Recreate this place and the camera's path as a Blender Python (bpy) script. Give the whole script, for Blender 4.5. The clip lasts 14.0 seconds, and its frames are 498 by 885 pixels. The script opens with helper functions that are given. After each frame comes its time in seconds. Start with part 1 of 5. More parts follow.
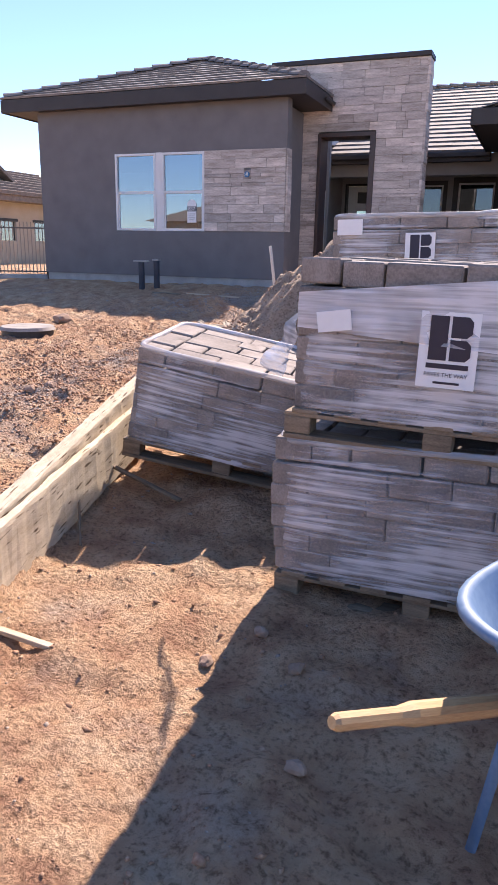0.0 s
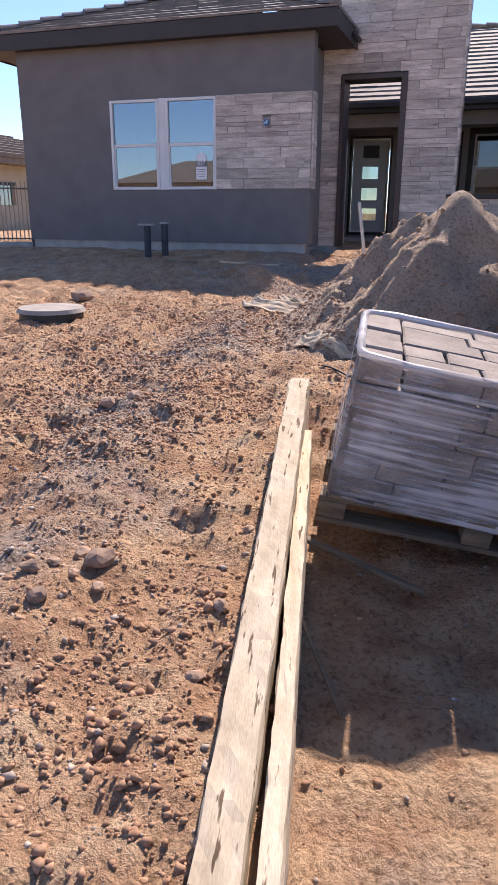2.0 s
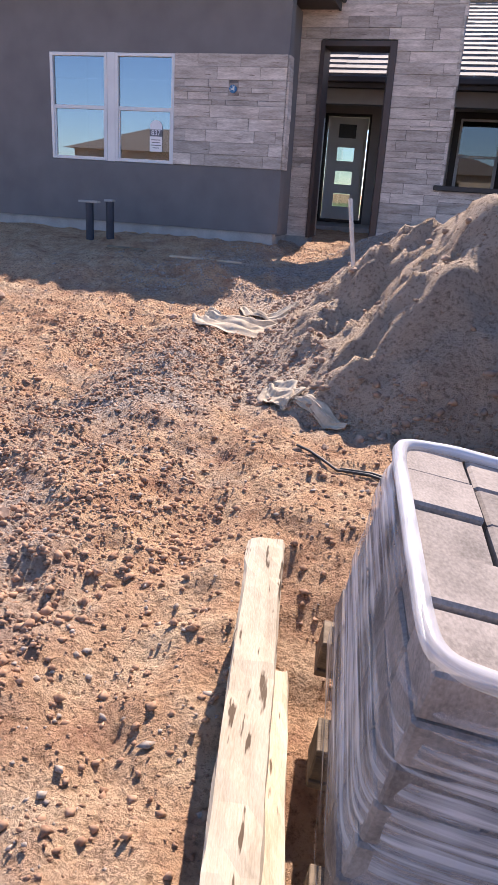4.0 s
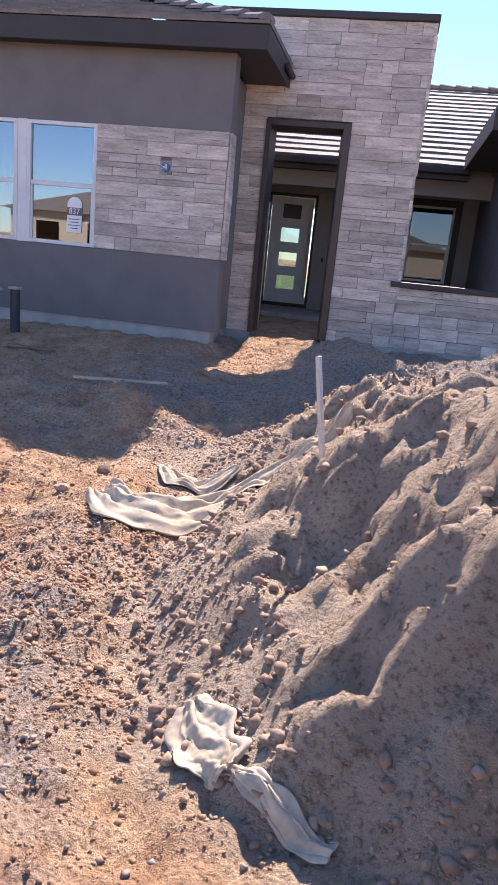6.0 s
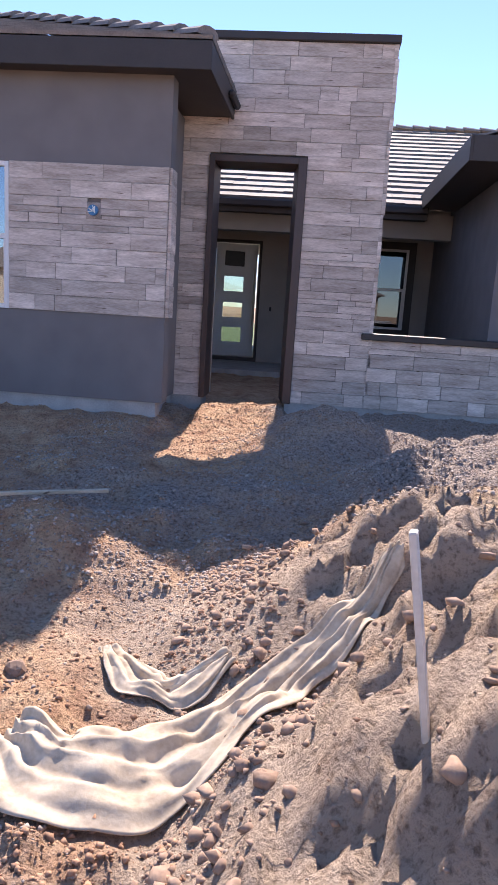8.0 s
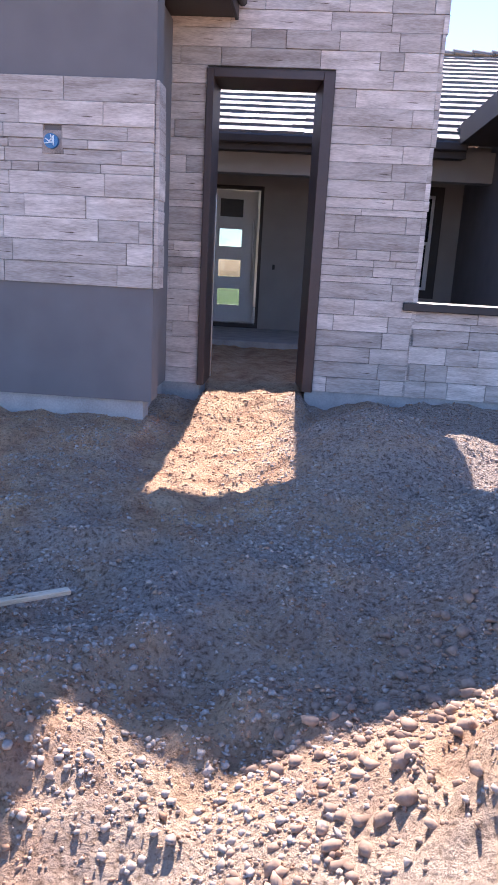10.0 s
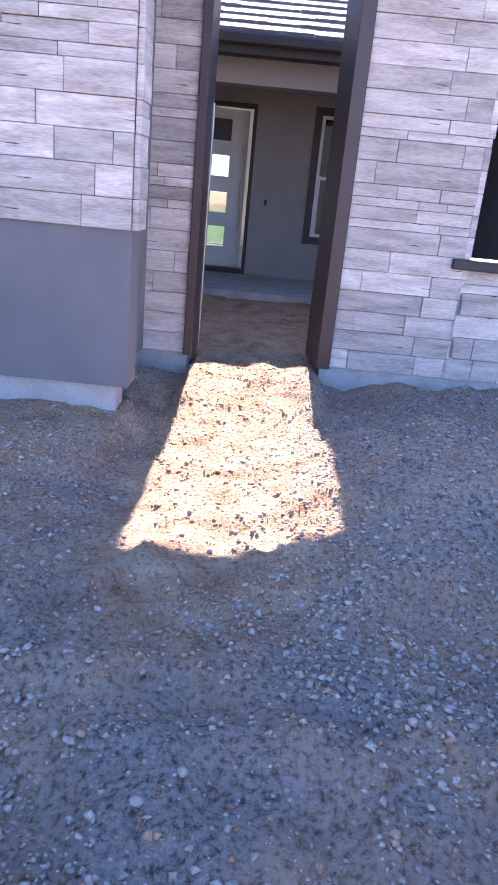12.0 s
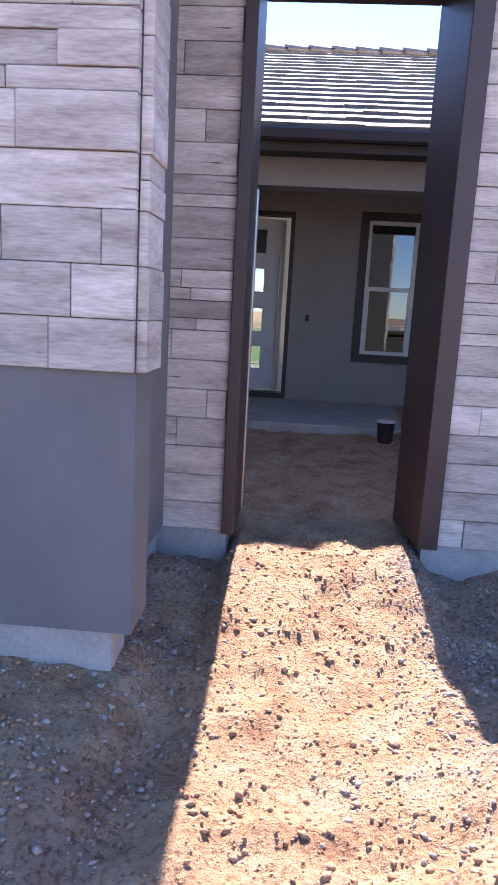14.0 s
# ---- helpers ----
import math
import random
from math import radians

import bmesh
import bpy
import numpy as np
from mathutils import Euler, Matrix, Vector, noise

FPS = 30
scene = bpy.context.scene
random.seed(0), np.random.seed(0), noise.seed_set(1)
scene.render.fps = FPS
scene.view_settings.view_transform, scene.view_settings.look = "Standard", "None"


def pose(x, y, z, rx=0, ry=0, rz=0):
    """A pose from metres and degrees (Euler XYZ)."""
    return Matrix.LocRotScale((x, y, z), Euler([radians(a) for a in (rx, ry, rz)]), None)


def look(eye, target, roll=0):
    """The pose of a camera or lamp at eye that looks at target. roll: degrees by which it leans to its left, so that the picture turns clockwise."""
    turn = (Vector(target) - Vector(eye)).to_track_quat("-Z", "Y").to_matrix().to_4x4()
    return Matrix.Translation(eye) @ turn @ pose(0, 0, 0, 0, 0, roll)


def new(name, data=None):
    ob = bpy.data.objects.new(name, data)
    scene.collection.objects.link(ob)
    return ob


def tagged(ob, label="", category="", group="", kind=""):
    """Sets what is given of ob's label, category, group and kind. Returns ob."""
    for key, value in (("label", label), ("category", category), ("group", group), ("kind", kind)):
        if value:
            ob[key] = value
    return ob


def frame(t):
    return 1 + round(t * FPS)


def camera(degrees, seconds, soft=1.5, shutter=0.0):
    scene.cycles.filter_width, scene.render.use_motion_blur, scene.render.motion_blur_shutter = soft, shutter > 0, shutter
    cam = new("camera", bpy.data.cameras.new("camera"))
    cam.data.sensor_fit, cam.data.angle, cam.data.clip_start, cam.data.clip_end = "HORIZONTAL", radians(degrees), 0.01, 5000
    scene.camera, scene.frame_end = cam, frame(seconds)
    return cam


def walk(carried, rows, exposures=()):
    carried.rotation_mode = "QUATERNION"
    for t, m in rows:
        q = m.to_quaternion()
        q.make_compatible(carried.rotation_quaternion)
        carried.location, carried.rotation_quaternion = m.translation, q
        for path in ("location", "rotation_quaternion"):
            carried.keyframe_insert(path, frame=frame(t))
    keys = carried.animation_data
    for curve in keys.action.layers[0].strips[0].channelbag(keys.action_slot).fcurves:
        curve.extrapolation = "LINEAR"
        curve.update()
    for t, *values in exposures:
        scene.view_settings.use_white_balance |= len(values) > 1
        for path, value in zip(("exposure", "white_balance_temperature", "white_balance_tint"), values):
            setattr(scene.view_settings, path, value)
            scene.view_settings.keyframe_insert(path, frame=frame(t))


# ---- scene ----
cam = camera(39.4, 14.0)
PATH = [
    (0, (4.212, -13.687, 0.604), (3.492, -11.9, 0.069), 1.1),
    (0.2, (4.059, -13.591, 0.598), (3.293, -11.824, 0.058), 1.0),
    (0.5, (3.819, -13.476, 0.585), (3.041, -11.719, 0.031), 0.3),
    (1, (3.4, -13.289, 0.546), (2.642, -11.531, -0.032), -0.2),
    (1.5, (3.013, -13.036, 0.539), (2.321, -11.259, -0.064), -0.1),
    (2, (2.704, -12.803, 0.553), (2.098, -11.003, -0.075), 0.3),
    (2.5, (2.509, -12.471, 0.541), (1.968, -10.659, -0.112), 0.9),
    (2.7, (2.443, -12.322, 0.544), (1.918, -10.511, -0.121), 1.2),
    (4.8, (2.177, -10.575, 0.779), (1.739, -8.751, 0.086), 5.4),
    (5, (2.13, -10.363, 0.809), (1.715, -8.527, 0.135), 5.8),
    (5.5, (2.049, -10.013, 0.934), (1.692, -8.142, 0.325), 6.3),
    (6, (1.873, -9.641, 1.01), (1.539, -7.738, 0.492), 5.7),
    (6.5, (1.785, -9.311, 1.028), (1.421, -7.385, 0.631), 3.5),
    (7, (1.68, -8.941, 1.033), (1.374, -6.994, 0.69), 3.3),
    (7.5, (1.492, -8.564, 1.065), (1.267, -6.609, 0.71), 3.8),
    (7.7, (1.445, -8.43, 1.069), (1.246, -6.473, 0.703), 3.9),
    (9.8, (1.088, -6.705, 1.175), (0.949, -4.772, 0.682), 3.0),
    (10, (1.002, -6.544, 1.167), (0.863, -4.615, 0.658), 3.1),
    (10.5, (0.861, -6.179, 1.209), (0.718, -4.261, 0.66), 3.3),
    (11, (0.783, -5.738, 1.187), (0.63, -3.839, 0.58), 3.3),
    (11.5, (0.7, -5.449, 1.148), (0.599, -3.567, 0.479), 4.3),
    (12, (0.621, -5.14, 1.157), (0.598, -3.256, 0.486), 5.6),
    (12.5, (0.62, -4.671, 1.14), (0.575, -2.772, 0.514), 5.4),
    (13, (0.55, -4.273, 1.148), (0.439, -2.364, 0.56), 4.7),
    (13.5, (0.432, -3.855, 1.144), (0.298, -1.93, 0.617), 4.1),
    (14, (0.354, -3.449, 1.124), (0.22, -1.489, 0.749), 3.1),
]
EXPOSURES = [(0.0, 1.25, 7050, 23), (0.6, 1.0, 7000, 22), (2.5, 0.9, 6950, 21), (5.0, 1.35, 6900, 21), (7.5, 1.3, 6800, 22), (10.0, 1.9, 6450, 23), (11.0, 2.5, 6250, 24), (12.3, 2.6, 6250, 24), (14.0, 2.15, 6500, 23)]
walk(cam, [(t, look(eye, target, roll)) for t, eye, target, roll in PATH], EXPOSURES)

# ---- light: clear midday sky, sun high behind the house ----
SUN_TO = Vector((-0.02, 1.0, 0.89)).normalized()
world = bpy.data.worlds.new("sky")
scene.world = world
world.use_nodes = True
wn = world.node_tree
sky = wn.nodes.new("ShaderNodeTexSky")
sky.sky_type = "NISHITA"
sky.sun_disc = False
sky.sun_elevation = math.asin(SUN_TO.z)
sky.sun_rotation = math.atan2(SUN_TO.x, SUN_TO.y)
sky.air_density = 1.0
sky.dust_density = 0.0
sky.ozone_density = 3.0
sky.altitude = 1200
clear = wn.nodes.new("ShaderNodeMix")
clear.data_type, clear.blend_type = "RGBA", "MULTIPLY"
clear.inputs[0].default_value = 1.0
clear.inputs[7].default_value = (0.83, 0.94, 1.06, 1)
wn.links.new(sky.outputs[0], clear.inputs[6])
wn.links.new(clear.outputs[2], wn.nodes["Background"].inputs[0])
wn.nodes["Background"].inputs[1].default_value = 0.108
sun_data = bpy.data.lights.new("sun", "SUN")
sun_data.energy = 4.4
sun_data.angle = radians(0.53)
sun_data.color = (1.0, 0.93, 0.83)
sun = new("sun", sun_data)
sun.matrix_world = look(SUN_TO * 50, (0, 0, 0))


# ---- materials ----
def mat(name, c1, c2, rough=0.8, scale=6.0, fine=60.0, bump=0.2, dist=0.01, metal=0.0, vary=0.0, stretch=(1, 1, 1), contrast=(0.35, 0.65), spec=0.5):
    """Two colours mixed by coarse and fine noise, with bump; vary: change from object to object."""
    m = bpy.data.materials.new(name)
    m.use_nodes = True
    t = m.node_tree
    n, l = t.nodes, t.links
    p = n["Principled BSDF"]
    tc = n.new("ShaderNodeTexCoord")
    mp = n.new("ShaderNodeMapping")
    mp.inputs["Scale"].default_value = stretch
    l.new(tc.outputs["Object"], mp.inputs[0])
    src = mp.outputs[0]
    if vary:
        oi = n.new("ShaderNodeObjectInfo")
        ml = n.new("ShaderNodeMath")
        ml.operation = "MULTIPLY"
        ml.inputs[1].default_value = 37.0
        l.new(oi.outputs["Random"], ml.inputs[0])
        ad = n.new("ShaderNodeVectorMath")
        l.new(src, ad.inputs[0])
        l.new(ml.outputs[0], ad.inputs[1])
        src = ad.outputs[0]
    a = n.new("ShaderNodeTexNoise")
    a.inputs["Scale"].default_value = scale
    a.inputs["Detail"].default_value = 6
    b = n.new("ShaderNodeTexNoise")
    b.inputs["Scale"].default_value = fine
    b.inputs["Detail"].default_value = 4
    l.new(src, a.inputs["Vector"])
    l.new(src, b.inputs["Vector"])
    mx = n.new("ShaderNodeMath")
    mx.operation = "MULTIPLY_ADD"
    mx.inputs[1].default_value = 0.4
    l.new(b.outputs[0], mx.inputs[0])
    sc = n.new("ShaderNodeMath")
    sc.operation = "MULTIPLY"
    sc.inputs[1].default_value = 0.6
    l.new(a.outputs[0], sc.inputs[0])
    l.new(sc.outputs[0], mx.inputs[2])
    r = n.new("ShaderNodeValToRGB")
    r.color_ramp.elements[0].position, r.color_ramp.elements[1].position = contrast
    r.color_ramp.elements[0].color = (*c1, 1)
    r.color_ramp.elements[1].color = (*c2, 1)
    l.new(mx.outputs[0], r.inputs[0])
    col = r.outputs[0]
    if vary:
        hs = n.new("ShaderNodeHueSaturation")
        mr = n.new("ShaderNodeMapRange")
        mr.inputs["To Min"].default_value = 1 - vary
        mr.inputs["To Max"].default_value = 1 + vary
        l.new(oi.outputs["Random"], mr.inputs[0])
        l.new(mr.outputs[0], hs.inputs["Value"])
        l.new(col, hs.inputs["Color"])
        col = hs.outputs[0]
    l.new(col, p.inputs["Base Color"])
    p.inputs["Roughness"].default_value = rough
    p.inputs["Metallic"].default_value = metal
    p.inputs["Specular IOR Level"].default_value = spec
    if bump:
        bp = n.new("ShaderNodeBump")
        bp.inputs["Strength"].default_value = bump
        bp.inputs["Distance"].default_value = dist
        l.new(mx.outputs[0], bp.inputs["Height"])
        l.new(bp.outputs[0], p.inputs["Normal"])
    return m


def ground_material():
    m = bpy.data.materials.new("desert_soil")
    m.use_nodes = True
    t = m.node_tree
    n, l = t.nodes, t.links
    p = n["Principled BSDF"]
    tc = n.new("ShaderNodeTexCoord")

    def noise_at(scale, detail=6, rough=0.55):
        k = n.new("ShaderNodeTexNoise")
        k.inputs["Scale"].default_value = scale
        k.inputs["Detail"].default_value = detail
        k.inputs["Roughness"].default_value = rough
        l.new(tc.outputs["Object"], k.inputs["Vector"])
        return k.outputs[0]

    def ramp(src, stops):
        r = n.new("ShaderNodeValToRGB")
        e = r.color_ramp.elements
        while len(e) < len(stops):
            e.new(0.5)
        for el, (pos, c) in zip(e, stops):
            el.position, el.color = pos, (*c, 1)
        l.new(src, r.inputs[0])
        return r.outputs[0]

    def mix(f, a, b, kind="MIX"):
        k = n.new("ShaderNodeMix")
        k.data_type, k.blend_type = "RGBA", kind
        if isinstance(f, float):
            k.inputs[0].default_value = f
        else:
            l.new(f, k.inputs[0])
        l.new(a, k.inputs[6])
        l.new(b, k.inputs[7])
        return k.outputs[2]

    big = noise_at(1.5, 6, 0.65)
    mid = noise_at(5.0, 8, 0.65)
    fine = noise_at(45, 6, 0.7)
    earth = ramp(mid, [(0.3, (0.38, 0.2, 0.125)), (0.48, (0.6, 0.375, 0.23)), (0.68, (0.71, 0.51, 0.335))])
    grit = ramp(fine, [(0.3, (0.21, 0.165, 0.14)), (0.5, (0.4, 0.325, 0.275)), (0.72, (0.58, 0.5, 0.435))])
    mask = n.new("ShaderNodeAttribute")
    mask.attribute_name = "gravel"
    ma = n.new("ShaderNodeMath")
    ma.operation = "ADD"
    l.new(mask.outputs["Fac"], ma.inputs[0])
    sub = n.new("ShaderNodeMath")
    sub.operation = "MULTIPLY_ADD"
    sub.inputs[1].default_value = 1.9
    sub.inputs[2].default_value = -0.95
    l.new(big, sub.inputs[0])
    l.new(sub.outputs[0], ma.inputs[1])
    rr = ramp(ma.outputs[0], [(0.25, (0, 0, 0)), (0.75, (1, 1, 1))])
    col = mix(rr, earth, grit)
    sand_mask = n.new("ShaderNodeAttribute")
    sand_mask.attribute_name = "sand"
    sand = ramp(mid, [(0.3, (0.46, 0.35, 0.265)), (0.7, (0.64, 0.505, 0.39))])
    col = mix(sand_mask.outputs["Fac"], col, sand)
    dark = ramp(fine, [(0.34, (0.34, 0.3, 0.28)), (0.5, (1, 1, 1))])
    col = mix(0.8, col, dark, "MULTIPLY")
    l.new(col, p.inputs["Base Color"])
    p.inputs["Roughness"].default_value = 0.95
    p.inputs["Specular IOR Level"].default_value = 0.15
    ad = n.new("ShaderNodeMath")
    ad.operation = "MULTIPLY_ADD"
    ad.inputs[1].default_value = 0.7
    l.new(fine, ad.inputs[0])
    l.new(mid, ad.inputs[2])
    b = n.new("ShaderNodeBump")
    b.inputs["Strength"].default_value = 1.0
    b.inputs["Distance"].default_value = 0.06
    l.new(ad.outputs[0], b.inputs["Height"])
    l.new(b.outputs[0], p.inputs["Normal"])
    return m


def wrap_material(name, low, high):
    """Stretch film: clear plastic with milky horizontal streaks."""
    m = bpy.data.materials.new(name)
    m.use_nodes = True
    n, l = m.node_tree.nodes, m.node_tree.links
    p = n["Principled BSDF"]
    p.inputs["Base Color"].default_value = (0.72, 0.72, 0.76, 1)
    p.inputs["Roughness"].default_value = 0.28
    tr = n.new("ShaderNodeBsdfTransparent")
    tc = n.new("ShaderNodeTexCoord")
    mp = n.new("ShaderNodeMapping")
    mp.inputs["Scale"].default_value = (1.2, 1.2, 28)
    mp.inputs["Rotation"].default_value = (0.0, 0.08, 0)
    no = n.new("ShaderNodeTexNoise")
    no.inputs["Scale"].default_value = 2.2
    no.inputs["Detail"].default_value = 7
    n2 = n.new("ShaderNodeTexNoise")
    n2.inputs["Scale"].default_value = 3.0
    n2.inputs["Detail"].default_value = 3
    l.new(tc.outputs["Object"], mp.inputs[0])
    l.new(mp.outputs[0], no.inputs["Vector"])
    l.new(tc.outputs["Object"], n2.inputs["Vector"])
    mu = n.new("ShaderNodeMath")
    mu.operation = "MULTIPLY"
    l.new(no.outputs[0], mu.inputs[0])
    l.new(n2.outputs[0], mu.inputs[1])
    mr = n.new("ShaderNodeMapRange")
    mr.inputs["From Min"].default_value = 0.2
    mr.inputs["From Max"].default_value = 0.36
    mr.inputs["To Min"].default_value = low
    mr.inputs["To Max"].default_value = high
    l.new(mu.outputs[0], mr.inputs[0])
    b = n.new("ShaderNodeBump")
    b.inputs["Strength"].default_value = 0.5
    b.inputs["Distance"].default_value = 0.012
    l.new(no.outputs[0], b.inputs["Height"])
    l.new(b.outputs[0], p.inputs["Normal"])
    ms = n.new("ShaderNodeMixShader")
    l.new(mr.outputs[0], ms.inputs[0])
    l.new(tr.outputs[0], ms.inputs[1])
    l.new(p.outputs[0], ms.inputs[2])
    l.new(ms.outputs[0], n["Material Output"].inputs[0])
    return m


def glass_material(name, tint, mirror):
    m = bpy.data.materials.new(name)
    m.use_nodes = True
    n, l = m.node_tree.nodes, m.node_tree.links
    n.remove(n["Principled BSDF"])
    g = n.new("ShaderNodeBsdfGlossy")
    g.inputs["Roughness"].default_value = 0.01
    g.inputs["Color"].default_value = (0.8, 0.9, 1.0, 1)
    tr = n.new("ShaderNodeBsdfTransparent")
    tr.inputs["Color"].default_value = (*tint, 1)
    fr = n.new("ShaderNodeFresnel")
    fr.inputs[0].default_value = 1.5
    ad = n.new("ShaderNodeMath")
    ad.operation = "ADD"
    ad.use_clamp = True
    ad.inputs[1].default_value = mirror
    l.new(fr.outputs[0], ad.inputs[0])
    ms = n.new("ShaderNodeMixShader")
    l.new(ad.outputs[0], ms.inputs[0])
    l.new(tr.outputs[0], ms.inputs[1])
    l.new(g.outputs[0], ms.inputs[2])
    l.new(ms.outputs[0], n["Material Output"].inputs[0])
    return m


SOIL = ground_material()
STUCCO = mat("dark_grey_stucco", (0.145, 0.138, 0.142), (0.185, 0.177, 0.18), 0.92, 3, 220, 0.35, 0.004)
STUCCO_LIGHT = mat("warm_grey_stucco", (0.3, 0.285, 0.265), (0.35, 0.33, 0.31), 0.92, 3, 220, 0.3, 0.004)
STONE = mat("weathered_plank_stone", (0.29, 0.235, 0.2), (0.7, 0.625, 0.57), 0.85, 3.0, 22, 0.5, 0.006, 0, 0.26, (1.0, 1.0, 6.0), (0.3, 0.66), 0.25)
MORTAR = mat("dark_mortar", (0.05, 0.045, 0.043), (0.09, 0.085, 0.08), 0.95)
TRIM = mat("dark_brown_trim", (0.028, 0.022, 0.021), (0.042, 0.033, 0.031), 0.55, 4, 80, 0.1, 0.002)
METAL = mat("dark_bronze_metal", (0.05, 0.03, 0.027), (0.07, 0.043, 0.037), 0.45, 3, 60, 0.06, 0.002)
ROOF = mat("grey_concrete_tile", (0.15, 0.135, 0.13), (0.26, 0.235, 0.225), 0.8, 5, 60, 0.3, 0.005, spec=0.25)
CONCRETE = mat("pale_concrete", (0.3, 0.29, 0.28), (0.46, 0.44, 0.42), 0.9, 5, 70, 0.3, 0.006)
VINYL = mat("white_vinyl", (0.66, 0.66, 0.67), (0.74, 0.74, 0.74), 0.4, 4, 50, 0.03)
TIMBER = mat("weathered_pine", (0.44, 0.35, 0.24), (0.66, 0.56, 0.42), 0.85, 5, 60, 0.4, 0.005, 0, 0.06, (1, 6, 6))


def add_cracks(m, stretch, scale, low=0.36):
    """Dark splits and knocks along the grain."""
    n, l = m.node_tree.nodes, m.node_tree.links
    p = n["Principled BSDF"]
    src = p.inputs["Base Color"].links[0].from_socket
    tc, mp, no, r, mx = (n.new(k) for k in ("ShaderNodeTexCoord", "ShaderNodeMapping", "ShaderNodeTexNoise", "ShaderNodeValToRGB", "ShaderNodeMix"))
    mp.inputs["Scale"].default_value = stretch
    no.inputs["Scale"].default_value = scale
    no.inputs["Detail"].default_value = 3
    e = r.color_ramp.elements
    e[0].position, e[0].color = low - 0.03, (0.22, 0.17, 0.13, 1)
    e[1].position, e[1].color = low + 0.015, (1, 1, 1, 1)
    mx.data_type, mx.blend_type = "RGBA", "MULTIPLY"
    mx.inputs[0].default_value = 1.0
    l.new(tc.outputs["Object"], mp.inputs[0])
    l.new(mp.outputs[0], no.inputs["Vector"])
    l.new(no.outputs[0], r.inputs[0])
    l.new(src, mx.inputs[6])
    l.new(r.outputs[0], mx.inputs[7])
    l.new(mx.outputs[2], p.inputs["Base Color"])


add_cracks(TIMBER, (1, 7, 7), 9.0)
add_cracks(STONE, (1.0, 1.0, 9.0), 3.2, 0.335)
PALLET_WOOD = mat("grey_pallet_wood", (0.13, 0.095, 0.065), (0.3, 0.23, 0.16), 0.85, 5, 60, 0.4, 0.005, 0, 0.2, (1.5, 8, 8))
HANDLE = mat("varnished_ash_handle", (0.42, 0.25, 0.12), (0.62, 0.42, 0.22), 0.55, 4, 40, 0.1, 0.002, 0, 0, (1, 10, 10))
PAVER = mat("grey_concrete_paver", (0.15, 0.128, 0.115), (0.36, 0.31, 0.28), 0.9, 7, 120, 0.4, 0.004, 0, 0.14)
WRAP = wrap_material("stretch_film", 0.03, 0.8)
FILM = wrap_material("loose_film", 0.35, 0.9)
BLUE = mat("scuffed_blue_paint", (0.09, 0.17, 0.29), (0.17, 0.26, 0.38), 0.6, 6, 50, 0.1, 0.003)
BLACK = mat("black_plastic", (0.012, 0.012, 0.013), (0.03, 0.03, 0.032), 0.5, 6, 60, 0.15)
CLOTH = mat("dusty_white_sheeting", (0.4, 0.32, 0.235), (0.62, 0.53, 0.41), 0.95, 7, 50, 0.4, 0.008, spec=0.2)
PAPER = mat("white_paper", (0.78, 0.78, 0.8), (0.84, 0.84, 0.85), 0.6, 3, 30, 0.02)
NAVY = mat("navy_ink", (0.008, 0.01, 0.03), (0.012, 0.014, 0.04), 0.4, 5, 40, 0)
INK = mat("grey_ink", (0.1, 0.1, 0.12), (0.16, 0.16, 0.18), 0.5, 5, 40, 0)
PAINT_DOOR = mat("grey_white_door_paint", (0.56, 0.57, 0.57), (0.64, 0.64, 0.64), 0.45, 3, 40, 0.03)
STEEL = mat("brushed_steel", (0.5, 0.5, 0.5), (0.62, 0.62, 0.62), 0.3, 5, 60, 0.05, 0.001, 1.0)
JBOX = mat("blue_box_plastic", (0.02, 0.13, 0.3), (0.04, 0.2, 0.4), 0.4, 20, 80, 0.1)
BEIGE = mat("beige_stucco", (0.45, 0.36, 0.27), (0.54, 0.45, 0.35), 0.92, 2, 120, 0.25, 0.005)
IRON = mat("bronze_fence_paint", (0.1, 0.085, 0.075), (0.15, 0.13, 0.115), 0.55, 5, 60, 0.05)
GRASS = mat("mown_grass", (0.07, 0.14, 0.03), (0.14, 0.24, 0.06), 0.9, 4, 60, 0.5, 0.03)
PLASTER = mat("white_plaster", (0.68, 0.67, 0.65), (0.75, 0.74, 0.72), 0.9, 2, 100, 0.1)
ROCK = mat("dusty_rock", (0.24, 0.155, 0.11), (0.46, 0.32, 0.235), 0.95, 8, 60, 0.5, 0.01, 0, 0.25)
PEBBLE = mat("grey_gravel", (0.24, 0.19, 0.155), (0.55, 0.46, 0.39), 0.9, 14, 90, 0.3, 0.004)
CLOD = mat("red_soil_clods", (0.24, 0.125, 0.075), (0.54, 0.34, 0.22), 0.95, 14, 90, 0.3, 0.004)
DARKROOM = mat("unlit_room_paint", (0.3, 0.3, 0.3), (0.36, 0.36, 0.36), 0.9, 2, 80, 0.05)
GLASS = glass_material("window_glass", (0.4, 0.45, 0.48), 0.2)
# window glass again, the porch panes' dim reflection put into tint and mirror
DIMGLASS = glass_material("dimmed_window_glass", (0.2, 0.22, 0.23), 0.04)
CLEAR = glass_material("door_glass", (0.5, 0.55, 0.52), 0.03)


# ---- mesh helpers ----
def mesh_ob(name, bm, material, parent=None, smooth=False):
    me = bpy.data.meshes.new(name)
    bmesh.ops.recalc_face_normals(bm, faces=bm.faces)
    bm.to_mesh(me)
    bm.free()
    me.materials.append(material)
    if smooth:
        me.shade_smooth()
    ob = new(name, me)
    if parent:
        ob.parent = parent
    return ob


